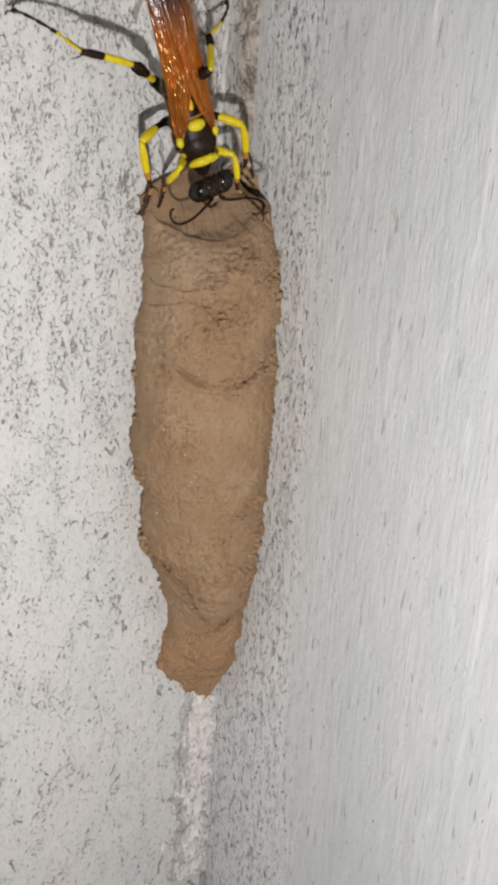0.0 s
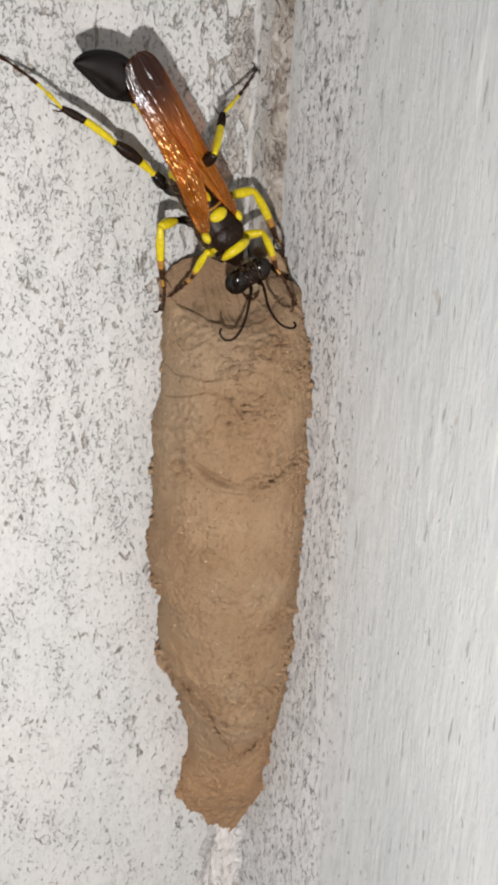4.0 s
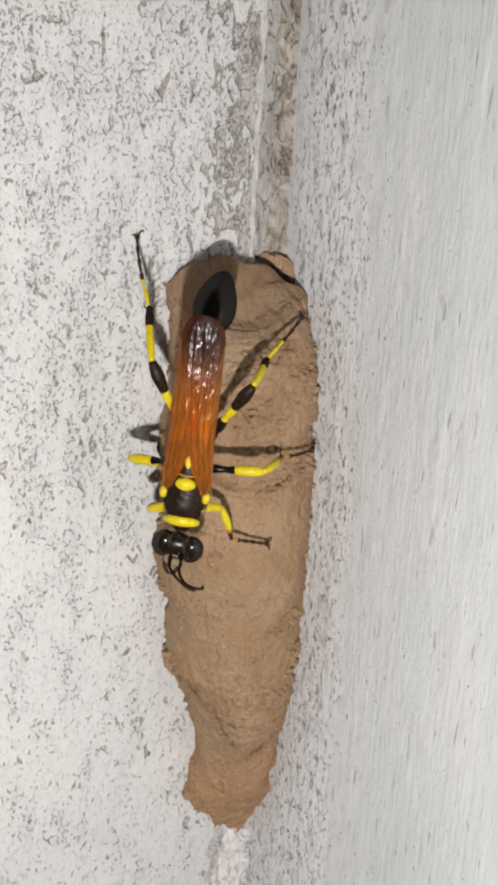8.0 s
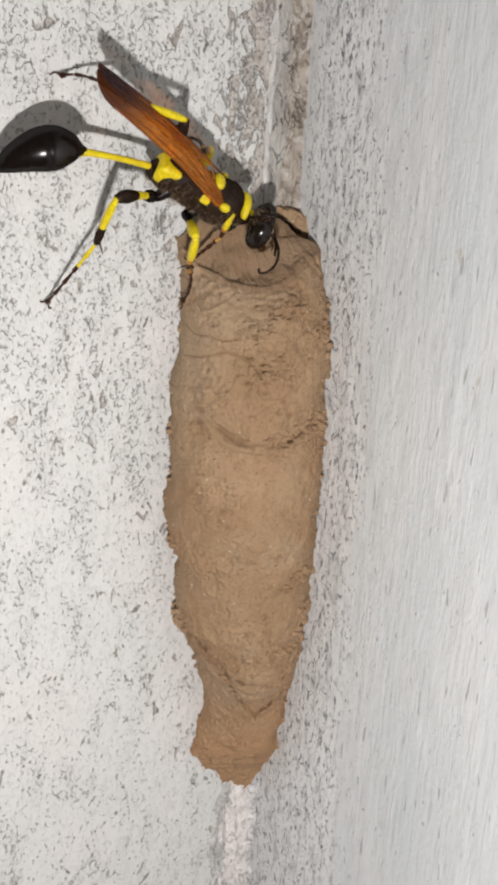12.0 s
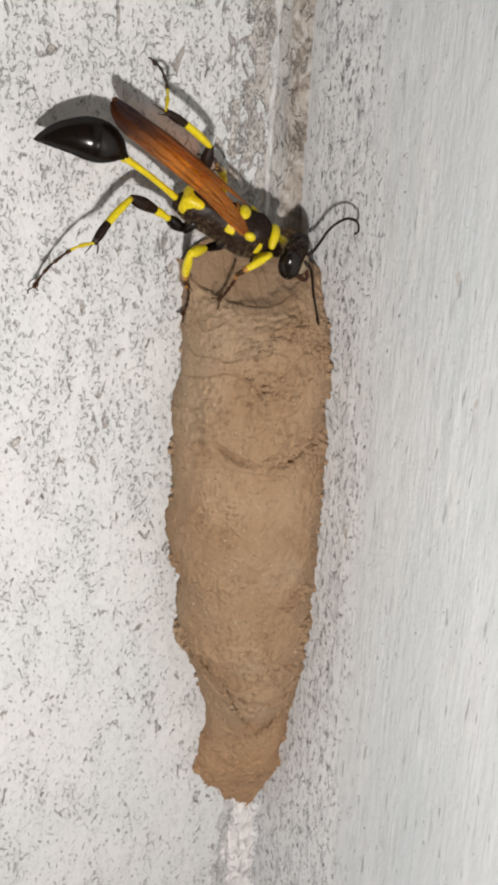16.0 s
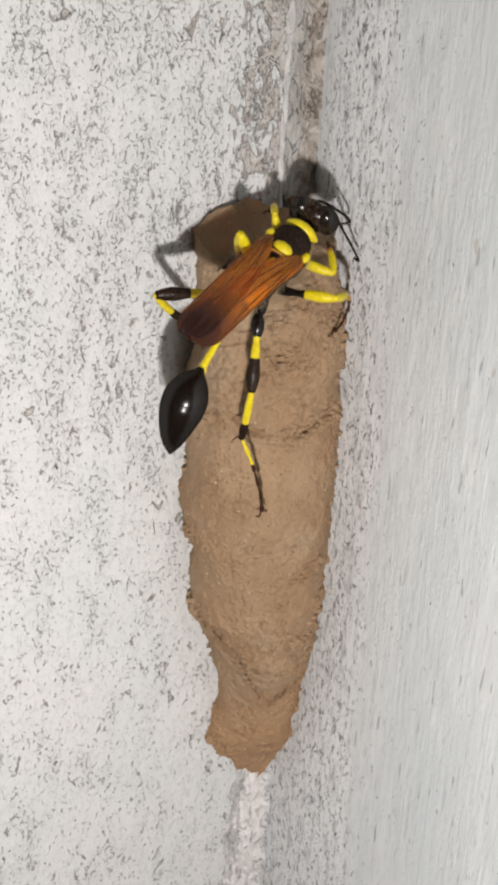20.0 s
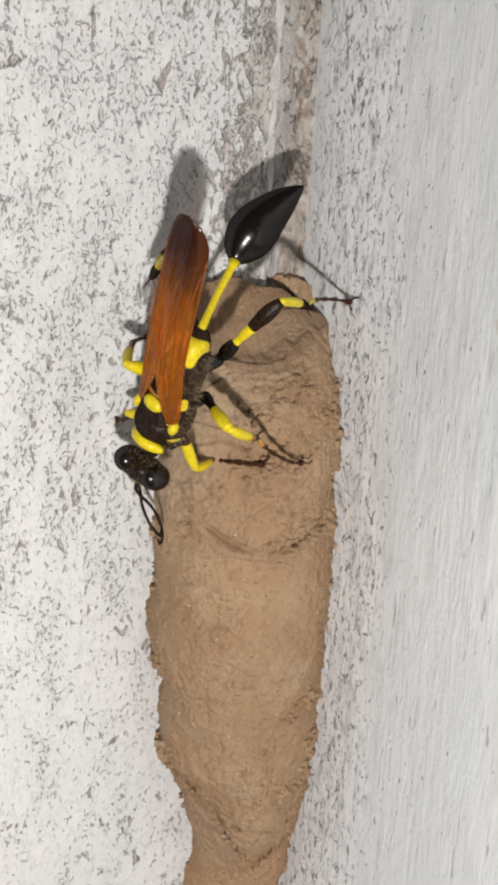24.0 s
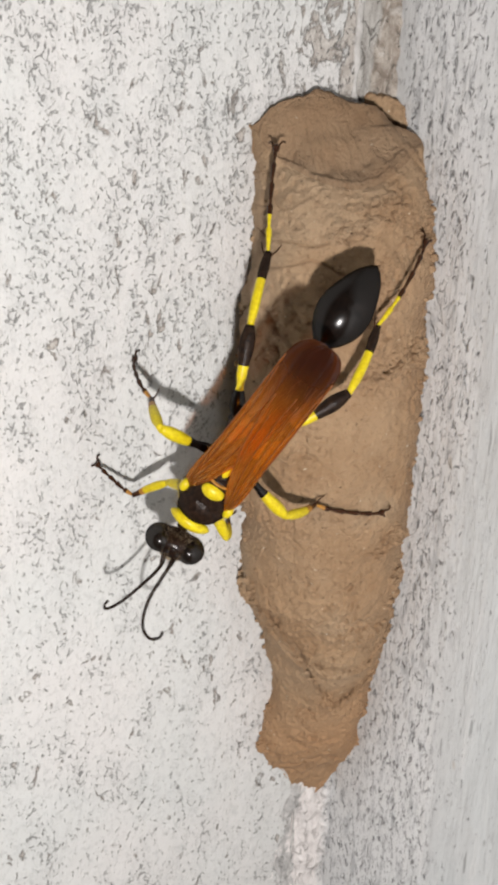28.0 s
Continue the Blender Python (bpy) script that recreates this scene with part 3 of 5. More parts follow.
def nest_point(s, v):
    """A point of the nest's outside: s runs from the plaster wall to the painted one, v from the tip to the rim."""
    rim = rim_height(s)
    z = -29.2 + (rim + 29.2) * v
    a, b = float(np.interp(z, HEIGHTS, LEFT)), float(np.interp(z, HEIGHTS, RIGHT))
    ra = 0.62 * noise.fractal(Vector((0, 4, z * 0.42)), 0.8, 2.1, 5) + 0.05 * noise.noise(Vector((2, 8, z * 4.1)))
    rb = 0.65 * noise.fractal(Vector((9, 1, z * 0.5)), 0.7, 2.1, 5) + 0.2 * noise.noise(Vector((7, 4, z * 1.05))) + 0.08 * noise.noise(Vector((7, 9, z * 3.9)))
    h = float(np.interp(z, HEIGHTS, BULGE)) * (1 - 0.20 * max(0.0, (v - 0.955) / 0.045) ** 2 - 0.16 * max(0.0, (v - 0.91) / 0.09) ** 2 * min(1.0, max(0.0, (s - 0.66) * 6)))
    point = max(0.0, (-27.0 - z) / 2.2)
    p, q = Vector((a, 0.15, 0)), Vector((0.15 - 1.9 * point, b, 0))
    n = Vector((q.y - p.y, p.x - q.x, 0)).normalized()
    n = n if n.y < 0 else -n
    bow = max(0.0, math.sin(math.pi * s)) ** 1.05
    c = p.lerp(q, (1 - math.cos(math.pi * s)) / 2) + n * h * bow
    c += Vector((ra, 0, 0)) * math.exp(-s / 0.11) + Vector((0, rb, 0)) * math.exp(-(1 - s) / 0.11)
    c.z = z
    # pellets of mud laid in bent courses, lumps and cracks
    course = z + 2.6 * (1 - bow) + 0.7 * noise.noise(Vector((c.x * 0.4, c.y * 0.4, z * 0.15)))
    d = 0.08 * noise.noise(Vector((s * 9.0, course * 0.6, 2)))
    for cs, cz, r, cut in ARCS:
        far = math.hypot((s - cs) * 14, z - cz) + 0.5 * noise.noise(Vector((s * 9, z * 0.6, cz)))
        if z < cz + cut:
            start = min(1.0, (cz + cut - z) / 1.5)
            broken = max(0.0, 0.5 + 1.6 * noise.noise(Vector((s * 14, z * 0.8, cz + 4))))
            d += start * (0.26 * math.exp(-((far - r - 0.35) / 0.3) ** 2) - 0.62 * broken * math.exp(-((far - r + 0.1) / 0.16) ** 2))
    # the last pellet: a fold running down from the plaster side and up again
    fold = float(np.interp(s, FOLD_ACROSS, FOLD_HEIGHT)) + 0.5 * noise.noise(Vector((s * 16, 0, 6))) + 0.3 * noise.noise(Vector((s * 44, 0, 2)))
    over = z - fold
    strong = max(0.0, min(1.0, (s - 0.12) * 8, (0.97 - s) * 8))
    d += strong * (-0.62 * math.exp(-over / 0.22) if over > 0 else 0.36 * math.exp(over / 2.0))
    d += 0.48 * noise.fractal(Vector((c.x * 0.30, c.y * 0.30, z * 0.30)), 0.95, 2.1, 3)
    d += 0.06 * noise.fractal(Vector((c.x * 1.9, c.y * 1.9, z * 1.9)), 0.7, 2.1, 4)
    rubble = noise.noise(Vector((c.x * 0.3 + 7, c.y * 0.3, z * 0.3)))
    d += (max(0.0, rubble + 0.05) + 0.35 * max(0.0, 1 - bow * 1.6) + 0.25 * max(0.0, (z - 13) / 9)) * 0.52 * noise.noise(Vector((c.x * 2.3, c.y * 2.3, z * 2.3)))
    loose = min(1.0, max(0.0, 3.2 * (noise.noise(Vector((c.x * 0.26 + 2, c.y * 0.26, z * 0.26 + 9))) - 0.08)))
    d += loose * (0.20 * noise.noise(Vector((c.x * 3.4, c.y * 3.4, z * 3.4))) + 0.16 * noise.noise(Vector((c.x * 1.5, c.y * 1.5, z * 1.5 + 4))))
    d += 0.05 * noise.noise(Vector((c.x * 4.2, c.y * 4.2, z * 4.2)))
    for cs, cz, r in CRUMBS:
        far = ((s - cs) * 15) ** 2 + ((z - cz) / 0.75) ** 2
        if far < 4 * r * r:
            d += math.exp(-far / (0.5 * r * r)) * (0.50 * noise.noise(Vector((c.x * 2.2 + cz, c.y * 2.2, z * 2.2))) + 0.22 * noise.noise(Vector((c.x * 5.0, c.y * 5.0, z * 5.0))) - 0.08)
    pocket = noise.noise(Vector((c.x * 1.1 + 5, c.y * 1.1, z * 1.3)))
    d -= 0.5 * max(0.0, pocket - 0.42) * (0.4 + loose)
    crack = abs(noise.noise(Vector((c.x * 0.25 + 3, c.y * 0.25, z * 0.33 + 5))))
    d -= 0.30 * max(0.0, 1 - crack / 0.028) * (1 if noise.noise(Vector((z * 0.2, s, 8))) > 0.05 else 0.2)
    return c + n * d * min(1.0, 0.35 + bow)


RIM = ((-10.5, -0.3, 22.0), (-9.9, -0.65, 22.9), (-8.9, -0.85, 23.7), (-7.7, -1.0, 24.2), (-6.5, -1.15, 24.3), (-5.2, -1.5, 24.1), (-3.6, -1.9, 23.7), (-1.6, -2.3, 22.8), (0.05, -3.2, 21.4))


def build_nest():
    nest = tagged(new("mud_nest"), "tapering brown mud wasp nest stuck in the wall corner", "wasp nest")
    cols, rows = 230, 640
    verts, faces = [], []
    for j in range(rows + 1):
        for i in range(cols + 1):
            verts.append(nest_point(i / cols, j / rows))
    w = cols + 1
    for j in range(rows):
        for i in range(cols):
            faces.append((j * w + i, j * w + i + 1, (j + 1) * w + i + 1, (j + 1) * w + i))
    part("cell_wall", mesh_from("cell_wall", verts, faces, [MUD]), nest)
    # the plug that closes the upper end, dished, sloping up to the plaster
    verts, faces, steps, back = [], [], 46, spline(RIM, cols + 1)
    for j in range(steps + 1):
        f = j / steps
        for i in range(cols + 1):
            s = i / cols
            a = nest_point(s, 1.0)
            b = Vector(back[i]) + Vector((0, 0, 0.22 * noise.fractal(Vector((s * 7, 3, 1)), 0.8, 2.1, 4)))
            p = a.lerp(b, min(1.0, f / 0.9))
            if f > 0.9:  # the back of the plug drops into the gap before the joint
                p += Vector((0, 0.5, -45.0)) * (f - 0.9) * min(1.0, max(0.35, (s - 0.2) * 3))
            ring = max(0.0, math.sin(math.pi * min(1, max(0, (s - 0.12) / 0.64)))) ** 0.8
            p.z += ring * (0.16 * math.exp(-((f - 0.05) / 0.03) ** 2) - 1.25 * math.sin(math.pi * min(1, max(0, f - 0.06) * 1.25)) ** 0.7 * (1 - f))
            p.z += (0.22 * noise.fractal(Vector((p.x * 0.6, p.y * 0.9, 4)), 0.8, 2.1, 4) + 0.15 * math.sin(p.y * 3.1 + 3 * noise.noise(Vector((p.x * 0.5, p.y * 0.5, 1))))) * min(1, f * 8)
            verts.append(p)
    for j in range(steps):
        for i in range(cols):
            faces.append((j * w + i, j * w + i + 1, (j + 1) * w + i + 1, (j + 1) * w + i))
    part("plug", mesh_from("plug", verts, faces, [DARK_MUD]), nest, "ridged plug of darker brown mud closing the upper end")
    # loose grains: in rough spots, along both edges and in the folds
    rng = random.Random(11)
    gold = (1 + 5 ** 0.5) / 2
    ico = [Vector(p).normalized() for p in ((-1, gold, 0), (1, gold, 0), (-1, -gold, 0), (1, -gold, 0), (0, -1, gold), (0, 1, gold), (0, -1, -gold), (0, 1, -gold), (gold, 0, -1), (gold, 0, 1), (-gold, 0, -1), (-gold, 0, 1))]
    tris = ((0, 11, 5), (0, 5, 1), (0, 1, 7), (0, 7, 10), (0, 10, 11), (1, 5, 9), (5, 11, 4), (11, 10, 2), (10, 7, 6), (7, 1, 8), (3, 9, 4), (3, 4, 2), (3, 2, 6), (3, 6, 8), (3, 8, 9), (4, 9, 5), (2, 4, 11), (6, 2, 10), (8, 6, 7), (9, 8, 1))
    spots = []
    for cs, cz, r in CRUMBS:
        for _ in range(int(38 * r)):
            a, d = rng.uniform(0, 2 * math.pi), abs(rng.gauss(0, 0.42)) * r
            spots.append((cs + d * math.cos(a) / 15, cz + 0.75 * d * math.sin(a), 0.08 + 0.30 * rng.random() ** 1.8))
    for _ in range(260):
        edge = abs(rng.gauss(0, 0.07)) + 0.02
        spots.append((edge if rng.random() < 0.3 else 1 - edge, rng.uniform(-27, 20), 0.05 + 0.27 * rng.random() ** 2))
    for cs, cz, r, cut in ARCS:
        for _ in range(110):
            a = math.radians(rng.gauss(-70, 26))
            far = r + rng.gauss(-0.1, 0.22)
            spots.append((cs + far * math.cos(a) / 14, cz + far * math.sin(a), 0.06 + 0.24 * rng.random() ** 2))
    for _ in range(120):
        u = rng.uniform(0.14, 0.96)
        spots.append((u, float(np.interp(u, FOLD_ACROSS, FOLD_HEIGHT)) + rng.gauss(0, 0.25), rng.uniform(0.06, 0.18)))
    for _ in range(260):
        spots.append((rng.uniform(0.05, 0.95), rng.uniform(-26, 20), rng.uniform(0.04, 0.11)))
    verts, faces = [], []
    for s, z, size in spots:
        if not 0.0 < s < 1.0:
            continue
        rim = rim_height(s)
        v = (z + 29.2) / (rim + 29.2)
        if not 0.02 < v < 0.985:
            continue
        p, base = nest_point(s, v), len(verts)
        wide, tall = rng.uniform(0.8, 1.6), rng.uniform(0.6, 1.1)
        for q in ico:
            k = size * rng.uniform(0.7, 1.2)
            verts.append(p + Vector((q.x * k * wide, q.y * k, q.z * k * tall)))
        faces += [(base + a, base + b, base + c) for a, b, c in tris]
    part("grit", mesh_from("grit", verts, faces, [MUD], None, False), nest, "loose crumbs of dry mud")
    # mud smeared into the corner over the gap behind the plug
    verts, faces = [], []
    for j in range(31):
        for i in range(29):
            u, v = i / 28, j / 30
            x = -2.3 + 2.4 * u
            low = float(np.interp(x, (-3.6, -0.9, 0.1), (24.2, 22.9, 21.6))) + 0.25 + 0.25 * noise.noise(Vector((u * 6, 5, 3)))
            top = low + 0.2 + 1.7 * u ** 0.7 + 0.7 * noise.noise(Vector((u * 4, 0, 3))) + 0.4 * noise.noise(Vector((u * 13, 0, 3)))
            top = max(low + 0.3, top)
            z = low + (top - low) * max(0.0, (v - 0.2) / 0.8)
            thick = min(1, 7 * (1 - v), 5 * v) * min(1.0, 0.35 + 2.5 * u)
            rough = 0.35 * noise.fractal(Vector((x * 0.9, 2, z * 0.9)), 0.8, 2, 4)
            verts.append((x, 0.45 - thick * (1.0 + 1.3 * u * u * (1 - 0.5 * v) + rough), z))
    for j in range(30):
        for i in range(28):
            faces.append((j * 29 + i, j * 29 + i + 1, (j + 1) * 29 + i + 1, (j + 1) * 29 + i))
    part("smear", mesh_from("smear", verts, faces, [MUD]), nest)


# ---------------------------------------------------------------- the wasp
SIZE = 0.96
LEGS = {  # hip, thigh, shin and foot lengths, all for the wasp's own left side
    "front": ((2.7, 0.9, -1.3), 2.58, 2.92, 3.53),
    "middle": ((-0.39, 1.1, -1.6), 4.14, 4.11, 5.29),
    "hind": ((-3.15, 1.15, -1.5), 5.48, 4.63, 7.46),
}


def scaled(verts):
    return [Vector(v) * SIZE for v in verts]


def solid(name, vf, mat, parent, label="", slots=None, mats=None):
    return part(name, mesh_from(name, scaled(vf[0]), vf[1], mats or [mat], slots), parent, label)


def limb(name, length, radii, cuts, mats, parent, bend=0.035, sides=12, count=19):
    """A leg segment along +x from its joint, in bands of colour: cuts are the shares of the length at which the material changes."""
    path, sizes = [], []
    rr = spline([(r,) for r in radii], count)
    for i in range(count):
        f = i / (count - 1)
        path.append((length * f, 0, bend * length * math.sin(math.pi * f)))
        sizes.append((max(0.04, rr[i][0] * 0.92), max(0.04, rr[i][0] * 0.92)))
    v, f = sweep(path, sizes, sides)
    slots = []
    for i in range(count - 1):
        share = (i + 0.5) / (count - 1)
        slots += [sum(share > c for c in cuts)] * sides
    slots += [slots[0], slots[-1]]
    return solid(name, (v, f), None, parent, "", slots, mats)


def build_wing(wasp, side):
    n, m = 64, 61
    top = []
    for i in range(n):
        f = i / (n - 1)
        x = 1.05 - 13.45 * f
        end = max(0.0, 1 - max(0.0, (f - 0.84) / 0.16) ** 2.6) ** 0.5
        outer = float(np.interp(f, (0, 0.05, 0.15, 0.4, 0.65, 0.85, 1), (1.56, 1.78, 1.76, 1.56, 1.50, 1.52, 1.42)))
        inner = float(np.interp(f, (0, 0.05, 0.14, 0.26, 0.38, 0.6, 1), (1.22, 0.92, 0.42, -0.05, -0.40, -0.75, -1.0)))
        mid = 0.62 - 0.45 * max(0.0, (f - 0.7) / 0.3)
        outer, inner = mid + (outer - mid) * (end if f > 0.84 else 1), mid + (inner - mid) * (end if f > 0.84 else 1)
        for k in range(m):
            g = k / (m - 1)
            y = inner + (outer - inner) * g
            pleat = 0.020 * math.sin(g * 29 + 1.5 * f) + 0.008 * math.sin(g * 47 + 5 * f + side) + 0.09 * noise.noise(Vector((f * 3.0, g * 5.0, side * 4.0)))
            crumple = 0.05 * noise.noise(Vector((f * 9.0, g * 4.0, side * 9.0))) * max(0.0, f - 0.3)
            z = 1.55 + 0.35 * math.sin(math.pi * f) - 0.24 * y * abs(y) * (1 if y > 0 else 0) + (0.12 if side > 0 else 0.0) + (pleat + crumple) * min(1, 6 * f) * (1 if f < 0.9 else 0.6)
            top.append(Vector((1.05 + (x - 1.05) * math.cos(0.209), side * y, z - (x - 1.05) * math.sin(0.209))))
    verts = top + [p - Vector((0, 0, 0.04)) for p in top]
    faces, q = [], n * m
    for i in range(n - 1):
        for k in range(m - 1):
            a = i * m + k
            faces += [(a, a + 1, a + m + 1, a + m), (q + a, q + a + m, q + a + m + 1, q + a + 1)]
    for i in range(n - 1):
        for k in (0, m - 1):
            a = i * m + k
            faces.append((a, a + m, q + a + m, q + a))
    for k in range(m - 1):
        for i in (0, n - 1):
            a = i * m + k
            faces.append((a, a + 1, q + a + 1, q + a))
    wing = solid("wing", (verts, faces), WING, wasp, "folded amber wing with a smoky tip")
    at = lambda f, g: top[min(n - 1, int(f * (n - 1))) * m + min(m - 1, int(round(g * (m - 1))))] + Vector((0, 0, 0.02))
    for ends, wide in ((((0.0, 0.9), (0.4, 1.0), (0.86, 0.98)), 0.06), (((0.0, 0.7), (0.3, 0.82), (0.6, 0.88), (0.80, 0.95)), 0.045), (((0.02, 0.5), (0.3, 0.6), (0.62, 0.66)), 0.04),
                       (((0.03, 0.3), (0.3, 0.38), (0.58, 0.45), (0.74, 0.52)), 0.04), (((0.05, 0.12), (0.35, 0.15), (0.60, 0.22)), 0.035), (((0.06, 0.02), (0.4, 0.03), (0.7, 0.05)), 0.04)):
        line = spline([tuple(at(*e)) for e in ends], 24)
        solid("vein", sweep(line, [(wide, wide)] * 24, 6), VEIN, wing)


def hairs(count, seed, root, parent, label):
    """Fine short hair: root(random) gives a place on the skin and the way out of it."""
    rng, verts, faces = random.Random(seed), [], []
    for _ in range(count):
        p, out = root(rng)
        out = (out + Vector((rng.gauss(0, 0.35), rng.gauss(0, 0.35), rng.gauss(0, 0.35)))).normalized()
        side = out.orthogonal().normalized()
        other, thin, base = out.cross(side), rng.uniform(0.006, 0.011), len(verts)
        verts += [p + side * thin, p - side * thin * 0.5 + other * thin * 0.87, p - side * thin * 0.5 - other * thin * 0.87, p + out * rng.uniform(0.25, 0.6)]
        faces += [(base, base + 1, base + 3), (base + 1, base + 2, base + 3), (base + 2, base, base + 3)]
    return solid("hair", (verts, faces), HAIR, parent, label)


def build_wasp():
    wasp = tagged(new("wasp"), "slender black and yellow mud dauber wasp with folded amber wings", "wasp")
    body = spline([(-4.6, .38, .40, -.45), (-4.2, .85, .80, -.35), (-3.4, 1.30, 1.30, -.12), (-2.4, 1.50, 1.55, 0), (-1.2, 1.50, 1.58, .02), (-.2, 1.68, 1.72, .05), (.9, 1.92, 1.80, .02),
                   (1.9, 1.88, 1.72, 0), (2.6, 1.50, 1.42, -.08), (3.1, 1.28, 1.18, -.12), (3.6, .98, .88, -.1), (4.1, .55, .5, -.1), (4.4, .42, .40, -.1)], 40)
    solid("thorax", sweep([(b[0], 0, b[3]) for b in body], [(b[1] * 0.87, b[2]) for b in body], 30, rough=0.05), BLACK, wasp, "black pitted thorax")
    solid("scutum", blob((1.72, 0, 0.72), (1.32, 1.46, 1.20), 22, 30, 0.03), BLACK, wasp, "domed black shield behind the collar")
    arc = [(3.34 - 0.34 * math.sin(math.radians(a)), 1.30 * math.cos(math.radians(a)), 1.36 * math.sin(math.radians(a))) for a in range(30, 151, 6)]
    solid("collar", sweep(arc, [(0.27 + 0.12 * math.sin(math.pi * i / 20), 0.15 + 0.26 * math.sin(math.pi * i / 20) ** 0.6) for i in range(21)], 12, (1, 0, 0)), YELLOW, wasp, "yellow collar band")
    solid("scutellum", blob((0.20, 0, 1.60), (0.48, 0.74, 0.42), 14, 20, 0.04), YELLOW, wasp, "yellow patch before the wings")
    band_arc = [(-0.42 - 0.06 * abs(y) * 0.1, y * 0.1, 1.74 - 0.004 * y * y) for y in range(-7, 8)]
    solid("spot", sweep(band_arc, [(0.09, 0.12)] * 15, 8), ORANGE, wasp, "thin orange line behind the yellow patch")
    solid("spot", blob((-1.25, 0, 1.44), (0.72, 0.30, 0.24), 10, 14, 0.05), YELLOW, wasp)
    def marking(x, angle, length, spread, seed, label=""):
        """A patch of yellow lying on the thorax, round which it bends."""
        verts, faces, rings, sides = [], [], 7, 40
        for i in range(rings + 1):
            for k in range(sides):
                w = 2 * math.pi * k / sides
                r = i / rings * (1 + 0.13 * noise.noise(Vector((math.cos(w) * 1.3, math.sin(w) * 1.3, seed * 3.7)))) / max(abs(math.cos(w)), abs(math.sin(w))) ** 0.55
                u, a = x + length * r * math.cos(w), math.radians(angle + spread * r * math.sin(w))
                wide, high, mid = (float(np.interp(u, [b[0] for b in body], [b[q] for b in body])) for q in (1, 2, 3))
                lift = 1.025 if i < rings else 0.985
                verts.append(Vector((u, wide * 0.87 * lift * math.cos(a), mid + high * lift * math.sin(a))))
        for i in range(rings):
            for k in range(sides):
                q = (k + 1) % sides
                faces.append((i * sides + k, i * sides + q, (i + 1) * sides + q, (i + 1) * sides + k))
        solid("spot", (verts, faces), YELLOW, wasp, label)

    for s in (1, -1):
        flip = lambda a: a if s > 0 else 180 - a
        marking(2.30, flip(24), 0.24, 30 * s, 3 + s, "yellow bar below the shoulder")
        marking(-0.30, flip(20), 0.36, 12 * s, 11 + s)
        v, f = blob((0, 0, 0), (1, 1, 1), 20, 30)
        v = [Vector(q) / (abs(q[0]) ** 4 + abs(q[1]) ** 4 + abs(q[2]) ** 4) ** 0.25 for q in v]
        v = [Vector((-3.42 + 0.92 * q.x, (0.30 + 0.74 * q.y + 0.10 * q.x) * s, 0.22 + (0.92 + 0.12 * q.x) * q.z)) for q in v]
        solid("spot", (v, f), YELLOW, wasp, "broad yellow patch at the back of the thorax")
        solid("tegula", blob((1.15, 1.52 * s, 1.02), (0.44, 0.30, 0.34), 12, 16), YELLOW, wasp, "small yellow plate over the wing base")
        build_wing(wasp, s)

    def flank(rng):
        u, a = rng.uniform(-4.2, 3.4), math.radians(rng.uniform(-215, 35))
        wide, high, mid = (float(np.interp(u, [b[0] for b in body], [b[q] for b in body])) for q in (1, 2, 3))
        return Vector((u, wide * 0.87 * math.cos(a), mid + high * math.sin(a))), Vector((-0.3, math.cos(a), math.sin(a)))

    hairs(1900, 3, flank, wasp, "short pale brown hair on the flanks")
    abdomen = solid("abdomen", sweep([(-0.368 * i, 0, 0.10 * math.sin(i / 15 * math.pi)) for i in range(16)], [(0.27 - 0.05 * math.sin(math.pi * i / 15) + (0.14 if i == 15 else 0), 0.27 - 0.05 * math.sin(math.pi * i / 15) + (0.1 if i == 15 else 0)) for i in range(16)], 12), YELLOW, wasp, "long thin yellow stalk")
    prof = spline([(0, .28), (.35, .46), (.9, .98), (1.6, 1.40), (2.4, 1.62), (3.2, 1.62), (4.0, 1.46), (4.9, 1.18), (5.7, .86), (6.35, .48), (6.7, .22), (6.9, .04)], 60)
    path, sizes = [], []
    for d, r in prof:
        ring = 0.022 * max(0, math.cos((d - 2.9) * 2 * math.pi / 1.5)) ** 14
        path.append((-5.35 - d * 0.98 + 0.026 * d * d, 0, 0.10 + 0.06 * d - 0.077 * d * d))
        sizes.append((r * 0.95 * (1 - ring), r * 0.88 * (1 - ring)))
    solid("gaster", sweep(path, sizes, 26), GLOSS, abdomen, "glossy black pointed end of the abdomen")

    feelers = []
    head = solid("head", blob((1.05, 0, 0.02), (0.93, 1.70, 1.27), 24, 32, 0.02), HEAD_BROWN, wasp, "broad dark brown head with fine hair")
    for s in (1, -1):
        solid("eye", blob((1.07, 0.98 * s, 0.05), (0.86, 0.93, 1.30), 20, 28), EYE, head, "large glossy black compound eye")
        jaw = [(1.6, 0.55 * s, -1.1), (2.1, 0.45 * s, -1.55), (2.4, 0.1 * s, -1.9)]
        solid("mandible", sweep(spline(jaw, 8), [(0.26 - 0.02 * i, 0.2) for i in range(8)], 8), BROWN, head)
        curl = [(0, 0, 0), (0.6, 0.12 * s, 0.25), (1.5, 0.25 * s, 0.05), (2.6, 0.45 * s, -0.35), (3.6, 0.85 * s, -0.6), (4.3, 1.4 * s, -0.7), (4.5, 2.1 * s, -0.6), (4.1, 2.5 * s, -0.45), (3.7, 2.4 * s, -0.4)]
        line = spline(curl, 42)
        feeler = solid("antenna", sweep(line, [(0.16 if i < 5 else 0.115 - 0.0008 * i + 0.012 * (i % 3 == 0), 0.16 if i < 5 else 0.115 - 0.0008 * i) for i in range(42)], 8), BLACK, head, "long thin curled black antenna")
        feelers.append((s, feeler))
